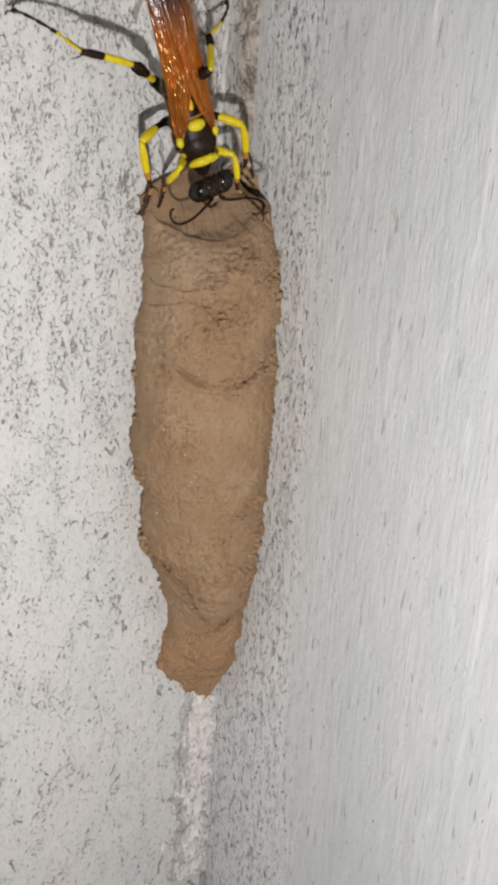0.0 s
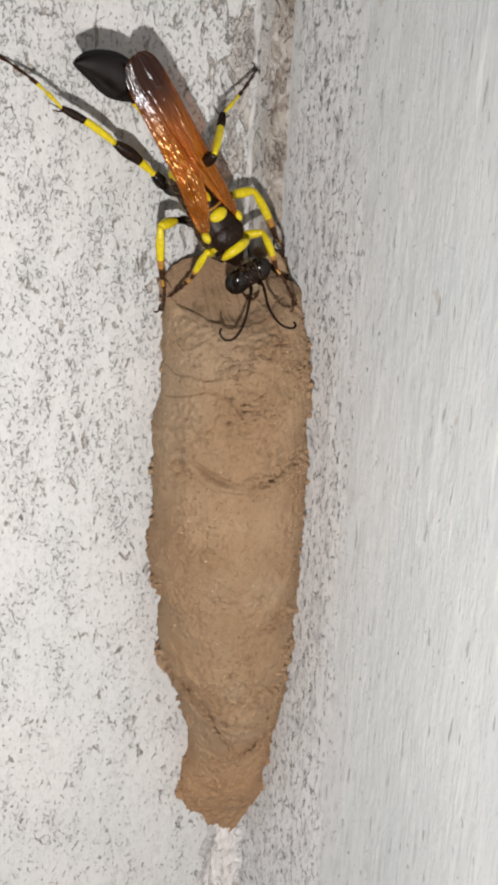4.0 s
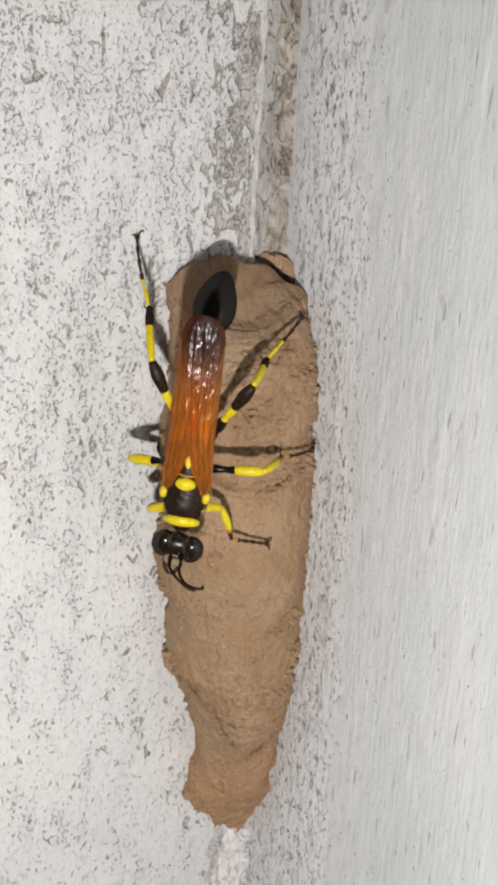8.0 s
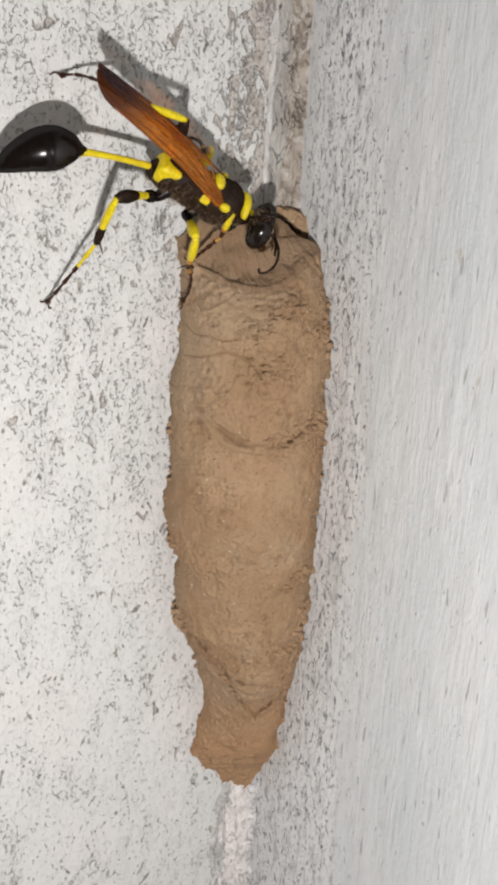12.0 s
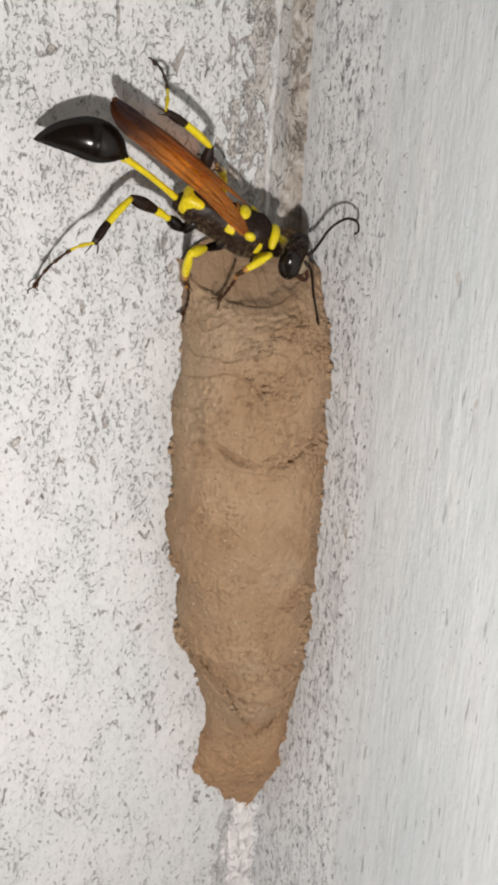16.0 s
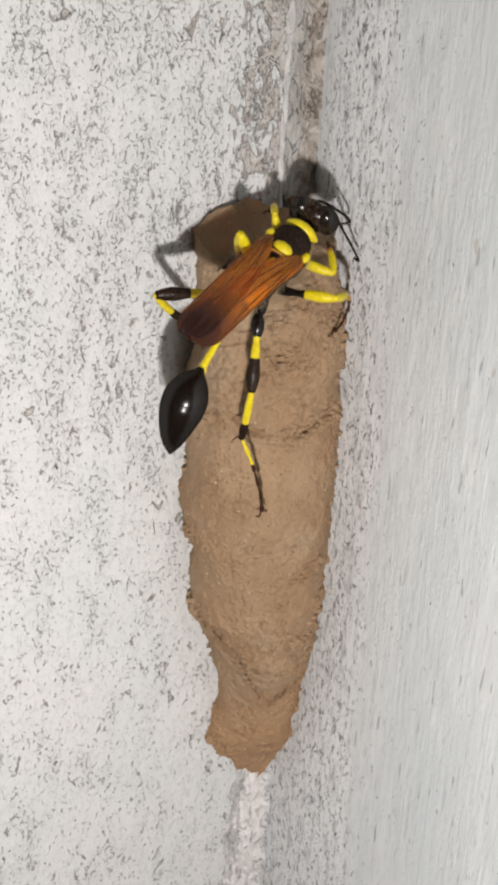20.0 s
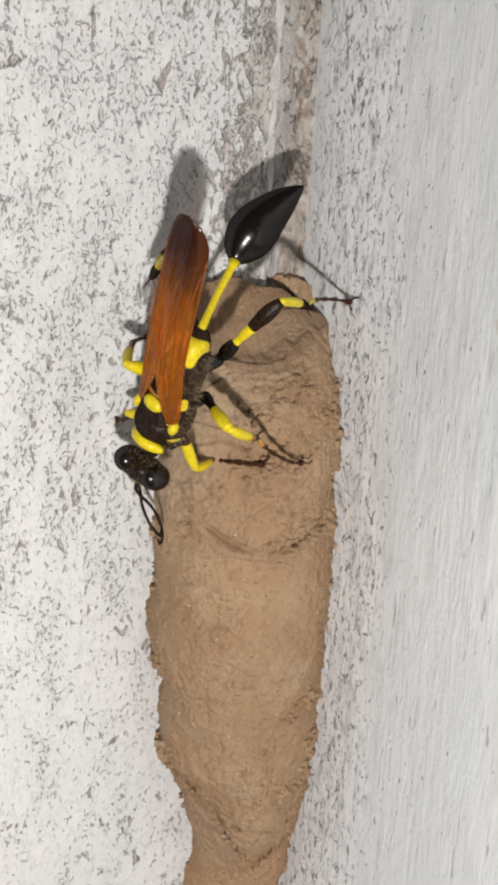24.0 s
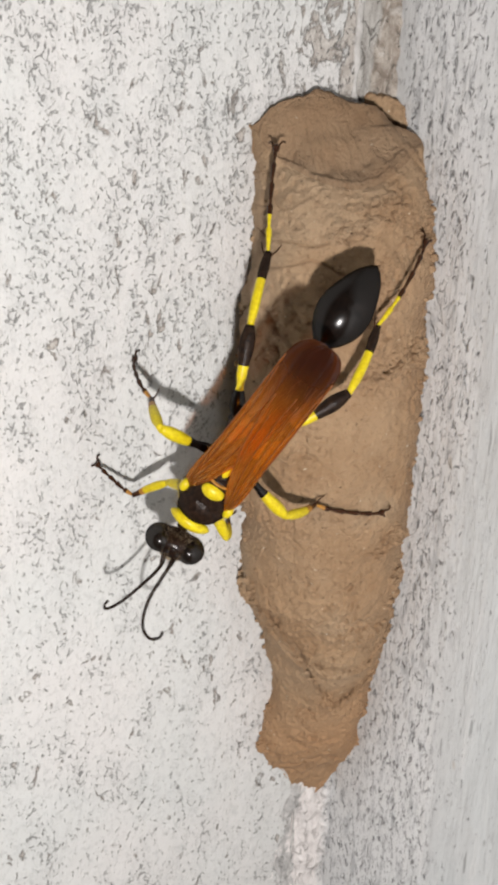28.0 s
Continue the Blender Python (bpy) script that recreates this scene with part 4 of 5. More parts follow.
    def nape(rng):
        out = Vector((rng.uniform(-0.9, 0.5), rng.uniform(-0.75, 0.75), rng.uniform(-1, 0.8))).normalized()
        return Vector((1.05 + 0.88 * out.x, 1.62 * out.y, 0.02 + 1.2 * out.z)), out

    hairs(700, 5, nape, head, "short pale brown hair round the head")
    for y in (-0.3, 0, 0.3):
        solid("ocellus", blob((1.1 - 0.25 * (y == 0) + 0.25, y, 1.43), (0.12, 0.12, 0.10), 6, 8), EYE, head)
    solid("face", blob((1.8, 0, -0.45), (0.5, 0.8, 0.85), 10, 14, 0.05), FACE, head, "pale silvery haired face")

    legs = []
    for s in (1, -1):
        for kind, (hip, thigh, shin, foot) in LEGS.items():
            base = Vector((hip[0], hip[1] * s, hip[2]))
            coxa = [(base.x + 0.5, base.y * 0.75, base.z + 0.9), (base.x + 0.2, base.y * 0.95, base.z + 0.3), tuple(base)]
            solid("coxa", sweep(spline(coxa, 8), [(0.50 - 0.02 * i, 0.46 - 0.02 * i) for i in range(8)], 14), GLOSS, wasp)
            if kind == "front":
                a = limb("femur", thigh, (.22, .34, .40, .38, .34, .24), (0.24,), [BROWN, YELLOW], wasp)
                b = limb("tibia", shin, (.20, .31, .30, .24, .17), (0.66, 0.80), [YELLOW, ORANGE, BROWN], wasp)
            elif kind == "middle":
                a = limb("femur", thigh, (.34, .36, .26, .34, .42, .43, .28), (0.52,), [GLOSS, YELLOW], wasp)
                b = limb("tibia", shin, (.24, .36, .34, .26, .18), (0.62, 0.76), [YELLOW, ORANGE, BROWN], wasp)
            else:
                a = limb("femur", thigh, (.30, .50, .46, .24, .33, .36, .44, .52, .46, .30), (0.31, 0.57), [GLOSS, YELLOW, BLACK], wasp, count=31)
                b = limb("tibia", shin, (.22, .30, .31, .30, .34, .24), (0.60,), [YELLOW, BLACK], wasp)
            if kind != "front":
                for k in (1, -1):
                    spur = [(shin * 0.96, 0.15 * k, -0.05), (shin + 0.25, 0.42 * k, -0.2), (shin + 0.75, 0.62 * k, -0.3)]
                    solid("spur", sweep(spline(spur, 6), [(0.075 - 0.01 * i, 0.075 - 0.01 * i) for i in range(6)], 6), BROWN, b)
            # toes: five joints, the last with claws
            path, sizes, slots = [], [], []
            for i in range(41):
                f = i / 40
                path.append((foot * f, 0, 0.05 * math.sin(f * 9) + 0.09 * foot * math.sin(math.pi * f)))
                r = (0.16 - 0.03 * f) * (0.55 + 0.75 * ((f * 5) % 1)) + (0.08 if f > 0.93 else 0)
                sizes.append((r, r * 0.9))
            v, fc = sweep(path, sizes, 8)
            light = 0.30 if kind == "hind" else 0.12
            slots = [0 if (i + 0.5) / 40 < light else 1 for i in range(40) for _ in range(8)] + [0, 1]
            c = solid("tarsus", (v, fc), None, wasp, "", slots, [YELLOW if kind == "hind" else ORANGE, BROWN])
            for k in (1, -1):
                claw = [(foot * 0.97, 0.08 * k, 0), (foot + 0.25, 0.32 * k, 0.05), (foot + 0.35, 0.5 * k, -0.2)]
                solid("claw", sweep(spline(claw, 6), [(0.06, 0.06)] * 6, 6), BROWN, c)
            legs.append((s, kind, a, b, c))
    return wasp, head, abdomen, legs, feelers


build_setting()
build_nest()
WASP, HEAD, ABDOMEN, LEG_PARTS, FEELERS = build_wasp()


# ---------------------------------------------------------------- movement
def turn(t, side, lift, *tip):
    return (t, side, lift, *tip)


def foothold(steps, t):
    """Where a foot is at a time: it stands, then swings over in the last part before the next place."""
    if t <= steps[0][0]:
        return steps[0][1]
    for (ta, a, *_), (tb, b, *_) in zip(steps, steps[1:]):
        if t <= tb:
            span = min(0.45, tb - ta)
            u = max(0.0, (t - (tb - span)) / span)
            u = u * u * (3 - 2 * u)
            return a.lerp(b, u) + Vector((-0.4, -0.7, 0.1)) * (min(0.0022, (b - a).length * 0.5) * math.sin(math.pi * u))
    return steps[-1][1]


def bearing(steps, t, k):
    """The bend of the knee (2) or the slope of the foot (3) at a time, eased from one known stance to the next."""
    known = [s for s in steps if s[k] is not None]
    for a, b in zip(known, known[1:]):
        if t <= b[0]:
            u = max(0.0, (t - a[0]) / (b[0] - a[0]))
            return a[k].lerp(b[k], u * u * (3 - 2 * u)).normalized()
    return known[-1][k].normalized()


def along(start, end, up):
    x = (end - start).normalized()
    y = up.cross(x)
    y = y.normalized() if y.length > 1e-6 else Vector((0, 1, 0))
    z = x.cross(y)
    return Matrix.Translation(start) @ Matrix((x, y, z)).transposed().to_4x4()


def bend_leg(hip, target, thigh, shin, foot, pole, heel):
    """The poses of femur, tibia and tarsus, all in the wasp's space."""
    target = target + Vector((0, 0, 0.15 * MM))
    ankle = target + heel * foot + Vector((0, 0, 0.3 * MM))
    if (ankle - hip).length > thigh + shin:  # a long reach: the foot comes into line with the leg
        way = (target - hip).normalized()
        ankle = hip + (ankle - hip).normalized().lerp(way, 0.6).normalized() * (thigh + shin)
    reach = ankle - hip
    far = max(abs(thigh - shin) + 0.25 * MM, min(thigh + shin - 0.02 * MM, reach.length))
    way = reach.normalized()
    ankle = hip + way * far
    c = (thigh ** 2 + far ** 2 - shin ** 2) / (2 * thigh * far)
    side = (pole - way * pole.dot(way)).normalized()
    knee = hip + way * (thigh * c) + side * (thigh * math.sqrt(max(0, 1 - c * c)))
    return along(hip, knee, side), along(knee, ankle, side), along(ankle, target, side * 0.3 + Vector((0, 0, 1)))


STEPS = {}


def plant(leg, t, x, y, z, bend=None, heel=None):
    """The place, in millimetres, on which a foot stands from a time on, with the way in which the knee bends out and the way from toe to heel, in the wasp's space."""
    STEPS.setdefault(leg, []).append((t, Vector((x, y, z)) * MM, bend and Vector(bend), heel and Vector(heel)))


def feet():
    leg = (1, "front")
    plant(leg, 0.0, -2.0, -5.6, 21.3, (-0.34, 0.74, 0.58), (-0.84, -0.53, 0.07))
    plant(leg, 1.0, -2.1, -5.6, 21.4, (-0.27, 0.80, 0.54), (-0.68, -0.58, -0.45))
    plant(leg, 2.0, -2.1, -5.7, 21.3, (-0.38, 0.55, 0.74), (-0.81, -0.27, -0.53))
    plant(leg, 3.0, -2.1, -5.6, 21.5, (-0.37, 0.38, 0.85), (-0.83, -0.23, -0.51))
    plant(leg, 4.0, -2.0, -5.8, 20.8, (-0.36, 0.85, 0.37), (-0.97, -0.05, 0.25))
    plant(leg, 7.0, -2.7, -7.4, 16.7, (-0.60, -0.34, -0.72), (-0.24, -0.68, 0.69))
    plant(leg, 7.4, -1.3, -6.5, 17.2)
    plant(leg, 8.0, -5.3, -9.1, 3.7, (-0.83, 0.27, -0.49), (-0.17, -0.83, 0.54))
    plant(leg, 8.6, -3.0, -8.4, 2.4)
    plant(leg, 9.0, -9.8, -6.5, 2.2, (0.15, 0.58, 0.80), (-0.45, -0.84, 0.29))
    plant(leg, 9.4, -12.9, 0.0, 12.2)
    plant(leg, 10.0, -13.1, -0.1, 20.3, (-0.16, 0.01, 0.99), (-0.47, -0.43, 0.77))
    plant(leg, 10.3, -6.1, 0.0, 26.1)
    plant(leg, 10.6, 0.0, -3.0, 23.7)
    plant(leg, 11.0, -5.9, -0.4, 21.6, (0.71, 0.29, 0.65), (-0.48, -0.41, 0.77))
    plant(leg, 12.0, -4.9, -4.1, 22.1, (0.71, 0.70, -0.09), (-0.78, -0.34, 0.52))
    plant(leg, 15.0, -3.9, -4.4, 21.7, (0.47, 0.88, 0.04), (-0.61, -0.70, 0.36))
    plant(leg, 16.0, -2.7, -4.7, 21.8, (0.52, 0.86, 0.04), (-0.71, -0.46, 0.53))
    plant(leg, 16.5, -4.4, -6.9, 20.2)
    plant(leg, 17.0, -7.3, -6.9, 12.2, (-0.78, 0.06, -0.63), (0.17, 0.12, 0.98))
    plant(leg, 17.5, -5.1, -8.6, 7.1)
    plant(leg, 18.0, -4.3, -8.9, 3.4, (-0.83, 0.36, -0.42), (0.35, -0.73, 0.59))
    plant(leg, 18.5, -1.8, -7.6, -4.9)
    plant(leg, 19.0, -1.5, -8.2, 4.2, (-0.30, 0.88, 0.37), (0.44, -0.15, 0.89))
    plant(leg, 19.5, -3.6, -7.4, 18.4)
    plant(leg, 20.0, -6.1, -3.8, 23.6, (-0.30, 0.24, 0.92), (-0.55, -0.18, 0.82))
    plant(leg, 20.5, -6.1, 0.1, 25.9)
    plant(leg, 21.0, -1.2, -0.1, 23.4, (0.11, -0.82, 0.56), (-0.60, -0.06, 0.80))
    plant(leg, 23.5, -7.0, -8.1, 13.5)
    plant(leg, 24.0, -7.0, -8.4, 13.6, (0.67, 0.60, 0.44), (0.44, -0.89, 0.12))
    plant(leg, 25.0, -4.5, -8.0, 18.4, (-0.30, 0.39, 0.87), (-0.36, -0.17, 0.92))
    plant(leg, 25.5, -1.4, -7.2, 14.9)
    plant(leg, 26.0, -5.7, -9.3, 8.8, (-0.01, 0.71, 0.70), (-0.32, -0.03, 0.95))
    plant(leg, 26.5, -6.1, -8.7, 5.6)
    plant(leg, 27.0, -8.5, -6.1, -2.6, (-0.58, 0.28, -0.77), (-0.56, -0.42, 0.72))
    plant(leg, 27.5, -10.8, -0.0, -4.7)
    plant(leg, 28.0, -11.9, -2.7, -2.4, (0.42, 0.69, 0.59), (-0.42, -0.07, 0.91))
    leg = (-1, "front")
    plant(leg, 0.0, -9.5, -1.1, 21.1, (-0.06, -0.27, 0.96), (-0.65, 0.15, 0.75))
    plant(leg, 1.0, -9.9, -0.5, 20.9, (-0.09, -0.41, 0.91), (-0.63, 0.35, 0.69))
    plant(leg, 2.0, -10.3, -0.6, 21.1, (-0.20, -0.24, 0.95), (-0.31, 0.39, 0.87))
    plant(leg, 3.0, -10.2, -0.3, 20.3, (-0.19, -0.44, 0.88), (-0.35, 0.36, 0.86))
    plant(leg, 4.0, -10.3, -0.7, 20.6, (-0.33, -0.24, 0.91), (-0.19, 0.50, 0.84))
    plant(leg, 7.0, -9.7, -3.3, 16.8, (0.21, -0.82, 0.54), (-0.47, -0.07, 0.88))
    plant(leg, 7.4, -10.4, -4.6, 11.9)
    plant(leg, 8.0, -10.8, -2.2, 5.4, (0.33, -0.86, 0.39), (-0.29, -0.01, 0.96))
    plant(leg, 8.6, -10.6, -3.0, -1.7)
    plant(leg, 9.0, -13.3, -0.1, 6.8, (0.21, -0.96, 0.16), (-0.66, 0.65, 0.37))
    plant(leg, 9.4, -9.0, -5.2, 19.0)
    plant(leg, 10.0, -4.9, -6.2, 20.8, (0.15, -0.83, 0.54), (-0.49, 0.51, 0.71))
    plant(leg, 10.3, 0.0, -2.8, 22.6)
    plant(leg, 10.6, -0.0, -0.6, 23.4)
    plant(leg, 11.0, -8.0, -6.8, 20.5, (-0.10, -0.77, 0.63), (-0.43, -0.22, 0.88))
    plant(leg, 12.0, -10.7, -2.3, 20.5, (-0.03, -0.78, 0.63), (0.01, -0.03, 1.00))
    plant(leg, 15.0, -10.7, -2.8, 19.9, (-0.08, -0.88, 0.46), (0.08, -0.06, 0.99))
    plant(leg, 16.0, -9.5, -4.5, 19.5, (0.29, -0.23, 0.93), (-0.14, -0.21, 0.97))
    plant(leg, 16.5, -10.3, -2.7, 18.1)
    plant(leg, 17.0, -11.9, -1.7, 14.3, (0.03, -0.93, 0.36), (-0.30, 0.16, 0.94))
    plant(leg, 17.5, -10.6, -0.7, 5.8)
    plant(leg, 18.0, -11.0, -2.4, 2.4, (0.34, -0.80, 0.49), (-0.40, 0.08, 0.91))
    plant(leg, 18.5, -9.1, -5.5, -7.6)
    plant(leg, 19.0, -5.0, -8.3, -3.9, (0.04, -0.49, 0.87), (0.06, 0.45, 0.89))
    plant(leg, 19.5, -1.7, -7.5, 10.3)
    plant(leg, 20.0, -2.4, -6.9, 20.6, (-0.20, -0.97, 0.15), (-0.52, 0.14, 0.84))
    plant(leg, 20.5, -0.1, -2.8, 22.5)
    plant(leg, 21.0, -3.4, -3.7, 22.4, (0.07, -0.70, 0.71), (-0.53, -0.01, 0.85))
    plant(leg, 21.5, 0.0, -3.1, 24.0)
    plant(leg, 23.5, -13.3, -0.1, 15.3)
    plant(leg, 24.0, -13.3, -0.1, 14.9, (0.12, -0.64, 0.76), (-0.65, 0.75, -0.12))
    plant(leg, 24.5, -11.8, 0.1, 11.3)
    plant(leg, 25.0, -10.1, -2.8, 12.6, (-0.09, -0.63, 0.77), (-0.65, 0.46, 0.61))
    plant(leg, 25.5, -9.3, -6.7, 10.1)
    plant(leg, 26.0, -10.6, -5.5, 9.4, (0.54, -0.79, 0.29), (-0.52, 0.34, 0.78))
    plant(leg, 26.5, -12.1, 0.1, 5.1)
    plant(leg, 27.0, -11.9, -0.5, 1.5, (0.21, 0.98, -0.04), (-0.55, 0.50, 0.67))
    plant(leg, 27.5, -14.4, -0.0, 3.9)
    plant(leg, 28.0, -20.3, -0.3, 1.2, (-0.57, 0.05, -0.82), (-0.15, 0.89, 0.44))
    leg = (1, "middle")
    plant(leg, 0.0, -0.1, -0.1, 23.3, (-0.24, 0.72, 0.65), (-0.44, -0.34, 0.83))
    plant(leg, 1.0, -0.1, -0.1, 23.3, (-0.59, 0.81, -0.05), (-0.51, -0.21, 0.83))
    plant(leg, 2.0, -0.1, -0.1, 23.4, (-0.05, 0.67, 0.74), (-0.82, -0.47, 0.32))
    plant(leg, 3.0, -0.1, -0.1, 23.2, (-0.54, 0.84, 0.01), (-0.50, -0.51, 0.71))
    plant(leg, 4.0, -0.1, -0.1, 23.3, (-0.55, 0.79, -0.28), (-0.49, -0.22, 0.84))
    plant(leg, 7.0, -1.4, -5.1, 21.4, (-0.39, 0.70, 0.60), (-0.25, -0.20, 0.95))
    plant(leg, 7.4, -1.6, -7.2, 15.0)
    plant(leg, 8.0, -0.6, -7.1, 10.3, (-0.02, 0.63, 0.77), (0.00, -0.46, 0.89))
    plant(leg, 8.6, -1.4, -7.5, 8.8)
    plant(leg, 9.0, -0.9, -7.5, 8.4, (-0.19, 0.81, 0.56), (0.34, -0.19, 0.92))
    plant(leg, 9.4, -10.6, -0.6, 7.2)
    plant(leg, 10.0, -13.7, -0.1, 16.7, (-0.58, -0.00, 0.82), (-0.27, -0.42, 0.87))
    plant(leg, 10.3, -11.1, 0.1, 23.8)
    plant(leg, 10.6, -10.1, 0.1, 25.8)
    plant(leg, 11.0, -14.0, -0.1, 24.3, (-0.06, -0.62, 0.78), (-0.05, -0.89, 0.46))
    plant(leg, 12.0, -10.3, -0.1, 29.1, (0.54, 0.80, -0.25), (-0.17, -0.83, 0.53))
    plant(leg, 15.0, -10.1, -0.1, 29.7, (0.16, 0.99, -0.06), (0.08, -0.90, 0.43))
    plant(leg, 16.0, -9.0, -0.1, 29.5, (0.17, 0.98, -0.13), (0.02, -0.88, 0.47))
    plant(leg, 16.5, -5.7, -6.6, 20.8)
    plant(leg, 17.0, -1.9, -7.9, 13.9, (-0.08, 0.70, 0.70), (-0.24, -0.57, 0.79))
    plant(leg, 18.0, -1.6, -7.7, 6.5, (0.00, 0.61, 0.79), (-0.12, -0.50, 0.86))
    plant(leg, 19.0, -3.6, -8.9, 14.0, (-0.82, -0.36, 0.45), (0.02, -0.55, 0.83))
    plant(leg, 19.5, -6.7, -7.6, 16.8)
    plant(leg, 20.0, -9.5, -3.5, 19.5, (-0.21, 0.43, 0.88), (-0.42, -0.30, 0.86))
    plant(leg, 20.5, -9.0, -0.2, 23.0)
    plant(leg, 21.0, -11.0, -0.1, 25.1, (0.69, 0.73, 0.00), (-0.54, -0.45, 0.72))
    plant(leg, 21.5, -10.2, 0.1, 22.8)
    plant(leg, 23.5, -4.3, -8.5, 13.4)
    plant(leg, 24.0, -4.4, -8.9, 13.6, (-0.29, 0.57, 0.77), (-0.45, -0.25, 0.86))
    plant(leg, 25.0, -1.6, -6.2, 18.5, (-0.35, 0.78, 0.52), (-0.53, -0.17, 0.83))
    plant(leg, 25.5, -0.1, -8.5, 19.3)
    plant(leg, 26.0, -0.7, -12.1, 12.1, (0.07, 0.36, 0.93), (0.03, -0.63, 0.78))
    plant(leg, 26.5, -2.9, -8.2, 8.9)
    plant(leg, 27.0, -1.7, -8.4, 2.3, (0.00, 0.72, 0.70), (-0.06, -0.60, 0.80))
    plant(leg, 27.5, -3.6, -8.5, -1.4)
    plant(leg, 28.0, -3.6, -8.6, -1.2, (0.30, 0.55, 0.78), (0.21, -0.88, 0.42))
    leg = (-1, "middle")
    plant(leg, 0.0, -10.4, -0.1, 20.6, (-0.55, -0.55, 0.63), (-0.53, 0.07, 0.85))
    plant(leg, 1.0, -10.4, -0.1, 20.7, (-0.49, -0.64, 0.58), (-0.59, 0.11, 0.80))
    plant(leg, 2.0, -10.3, -0.1, 20.5, (-0.48, -0.69, 0.54), (-0.63, 0.02, 0.77))
    plant(leg, 3.0, -10.3, -0.1, 19.3, (-0.56, -0.57, 0.61), (-0.64, -0.04, 0.77))
    plant(leg, 4.0, -10.3, -0.1, 19.7, (-0.60, -0.37, 0.71), (-0.51, 0.01, 0.86))
    plant(leg, 7.0, -10.6, -0.2, 18.6, (-0.30, -0.83, 0.48), (-0.65, 0.01, 0.76))
    plant(leg, 7.4, -11.7, -0.1, 15.8)
    plant(leg, 8.0, -10.6, -0.1, 9.3, (-0.01, -0.99, 0.17), (0.00, 0.40, 0.92))
    plant(leg, 8.6, -10.8, 0.0, 5.8)
    plant(leg, 9.0, -9.7, -0.1, 17.7, (-0.16, -0.64, 0.75), (-0.31, 0.66, 0.68))
    plant(leg, 9.4, -7.0, -5.9, 21.1)
    plant(leg, 10.0, -5.3, -6.7, 19.0, (-0.20, -0.54, 0.82), (-0.61, 0.14, 0.78))
    plant(leg, 10.3, -0.0, -5.3, 17.0)
    plant(leg, 10.6, -4.3, -7.6, 17.8)
    plant(leg, 11.0, -7.5, -9.1, 15.9, (-0.26, -0.65, 0.71), (-0.48, -0.06, 0.88))
    plant(leg, 11.4, -8.1, -6.7, 16.7)
    plant(leg, 12.0, -10.8, -1.7, 17.4, (-0.31, -0.66, 0.68), (-0.57, -0.20, 0.80))
    plant(leg, 15.0, -10.5, -0.8, 17.9, (-0.39, -0.81, 0.43), (-0.45, -0.52, 0.73))
    plant(leg, 16.0, -10.4, -0.6, 17.8, (-0.51, -0.65, 0.57), (-0.41, -0.38, 0.83))
    plant(leg, 17.0, -10.6, -0.1, 15.6, (-0.49, -0.87, 0.08), (-0.20, 0.19, 0.96))
    plant(leg, 17.5, -13.3, -0.0, 13.6)
    plant(leg, 18.0, -11.9, -0.1, 6.6, (-0.38, -0.89, 0.25), (-0.03, 0.41, 0.91))
    plant(leg, 18.5, -12.4, 0.1, 1.3)
    plant(leg, 19.0, -9.1, -5.1, -0.4, (0.09, 0.35, 0.93), (0.17, 0.43, 0.89))
    plant(leg, 19.5, -5.5, -8.8, 1.9)
    plant(leg, 20.0, -2.3, -7.7, 15.3, (-0.37, -0.61, 0.70), (-0.11, 0.07, 0.99))
    plant(leg, 20.5, -0.7, -5.0, 19.8)
    plant(leg, 21.0, -1.9, -5.8, 20.5, (-0.03, -0.36, 0.93), (-0.75, 0.02, 0.67))
    plant(leg, 23.5, -12.9, -0.0, 20.4)
    plant(leg, 24.0, -11.3, -0.1, 20.3, (-0.20, -0.04, 0.98), (-0.32, 0.47, 0.82))
    plant(leg, 24.5, -13.6, -0.1, 18.2)
    plant(leg, 25.0, -10.5, -0.1, 20.5, (-0.09, -0.92, 0.39), (0.04, 0.44, 0.90))
    plant(leg, 25.5, -10.7, -3.1, 13.0)
    plant(leg, 26.0, -11.3, -4.3, 13.3, (-0.14, -0.43, 0.89), (-0.19, 0.16, 0.97))
    plant(leg, 26.5, -12.6, 0.1, 14.5)
    plant(leg, 27.0, -10.9, -0.1, 10.0, (0.26, -0.87, 0.42), (-0.19, 0.46, 0.87))
    plant(leg, 28.0, -17.8, -0.1, 7.9, (-0.18, -0.42, 0.89), (-0.12, 0.44, 0.89))
    leg = (1, "hind")
    plant(leg, 0.0, -3.4, -0.1, 37.2, (0.25, -0.26, 0.94), (0.19, -0.60, 0.78))
    plant(leg, 1.0, -3.7, -0.1, 37.4, (0.22, -0.23, 0.95), (0.22, -0.61, 0.76))
    plant(leg, 2.0, -3.6, -0.1, 37.4, (0.07, -0.26, 0.96), (0.18, -0.72, 0.67))
    plant(leg, 3.0, -3.1, -0.1, 37.5, (0.07, -0.36, 0.93), (0.14, -0.89, 0.44))
    plant(leg, 4.0, -3.2, -0.1, 37.6, (0.05, -0.23, 0.97), (0.15, -0.84, 0.52))
    plant(leg, 7.0, -0.8, -1.1, 24.6, (-0.96, 0.10, 0.26), (-0.48, -0.18, 0.86))
    plant(leg, 7.4, -0.0, -3.3, 22.5)
    plant(leg, 8.0, -1.6, -5.8, 20.4, (-0.30, 0.22, 0.93), (0.39, -0.28, 0.88))
    plant(leg, 9.0, -2.5, -6.0, 20.8, (-0.54, 0.82, 0.18), (0.27, 0.75, 0.61))
    plant(leg, 9.4, -3.6, -8.6, 1.0)
    plant(leg, 10.0, -10.9, -0.5, 5.5, (-0.65, 0.37, 0.67), (-0.10, -0.39, 0.92))
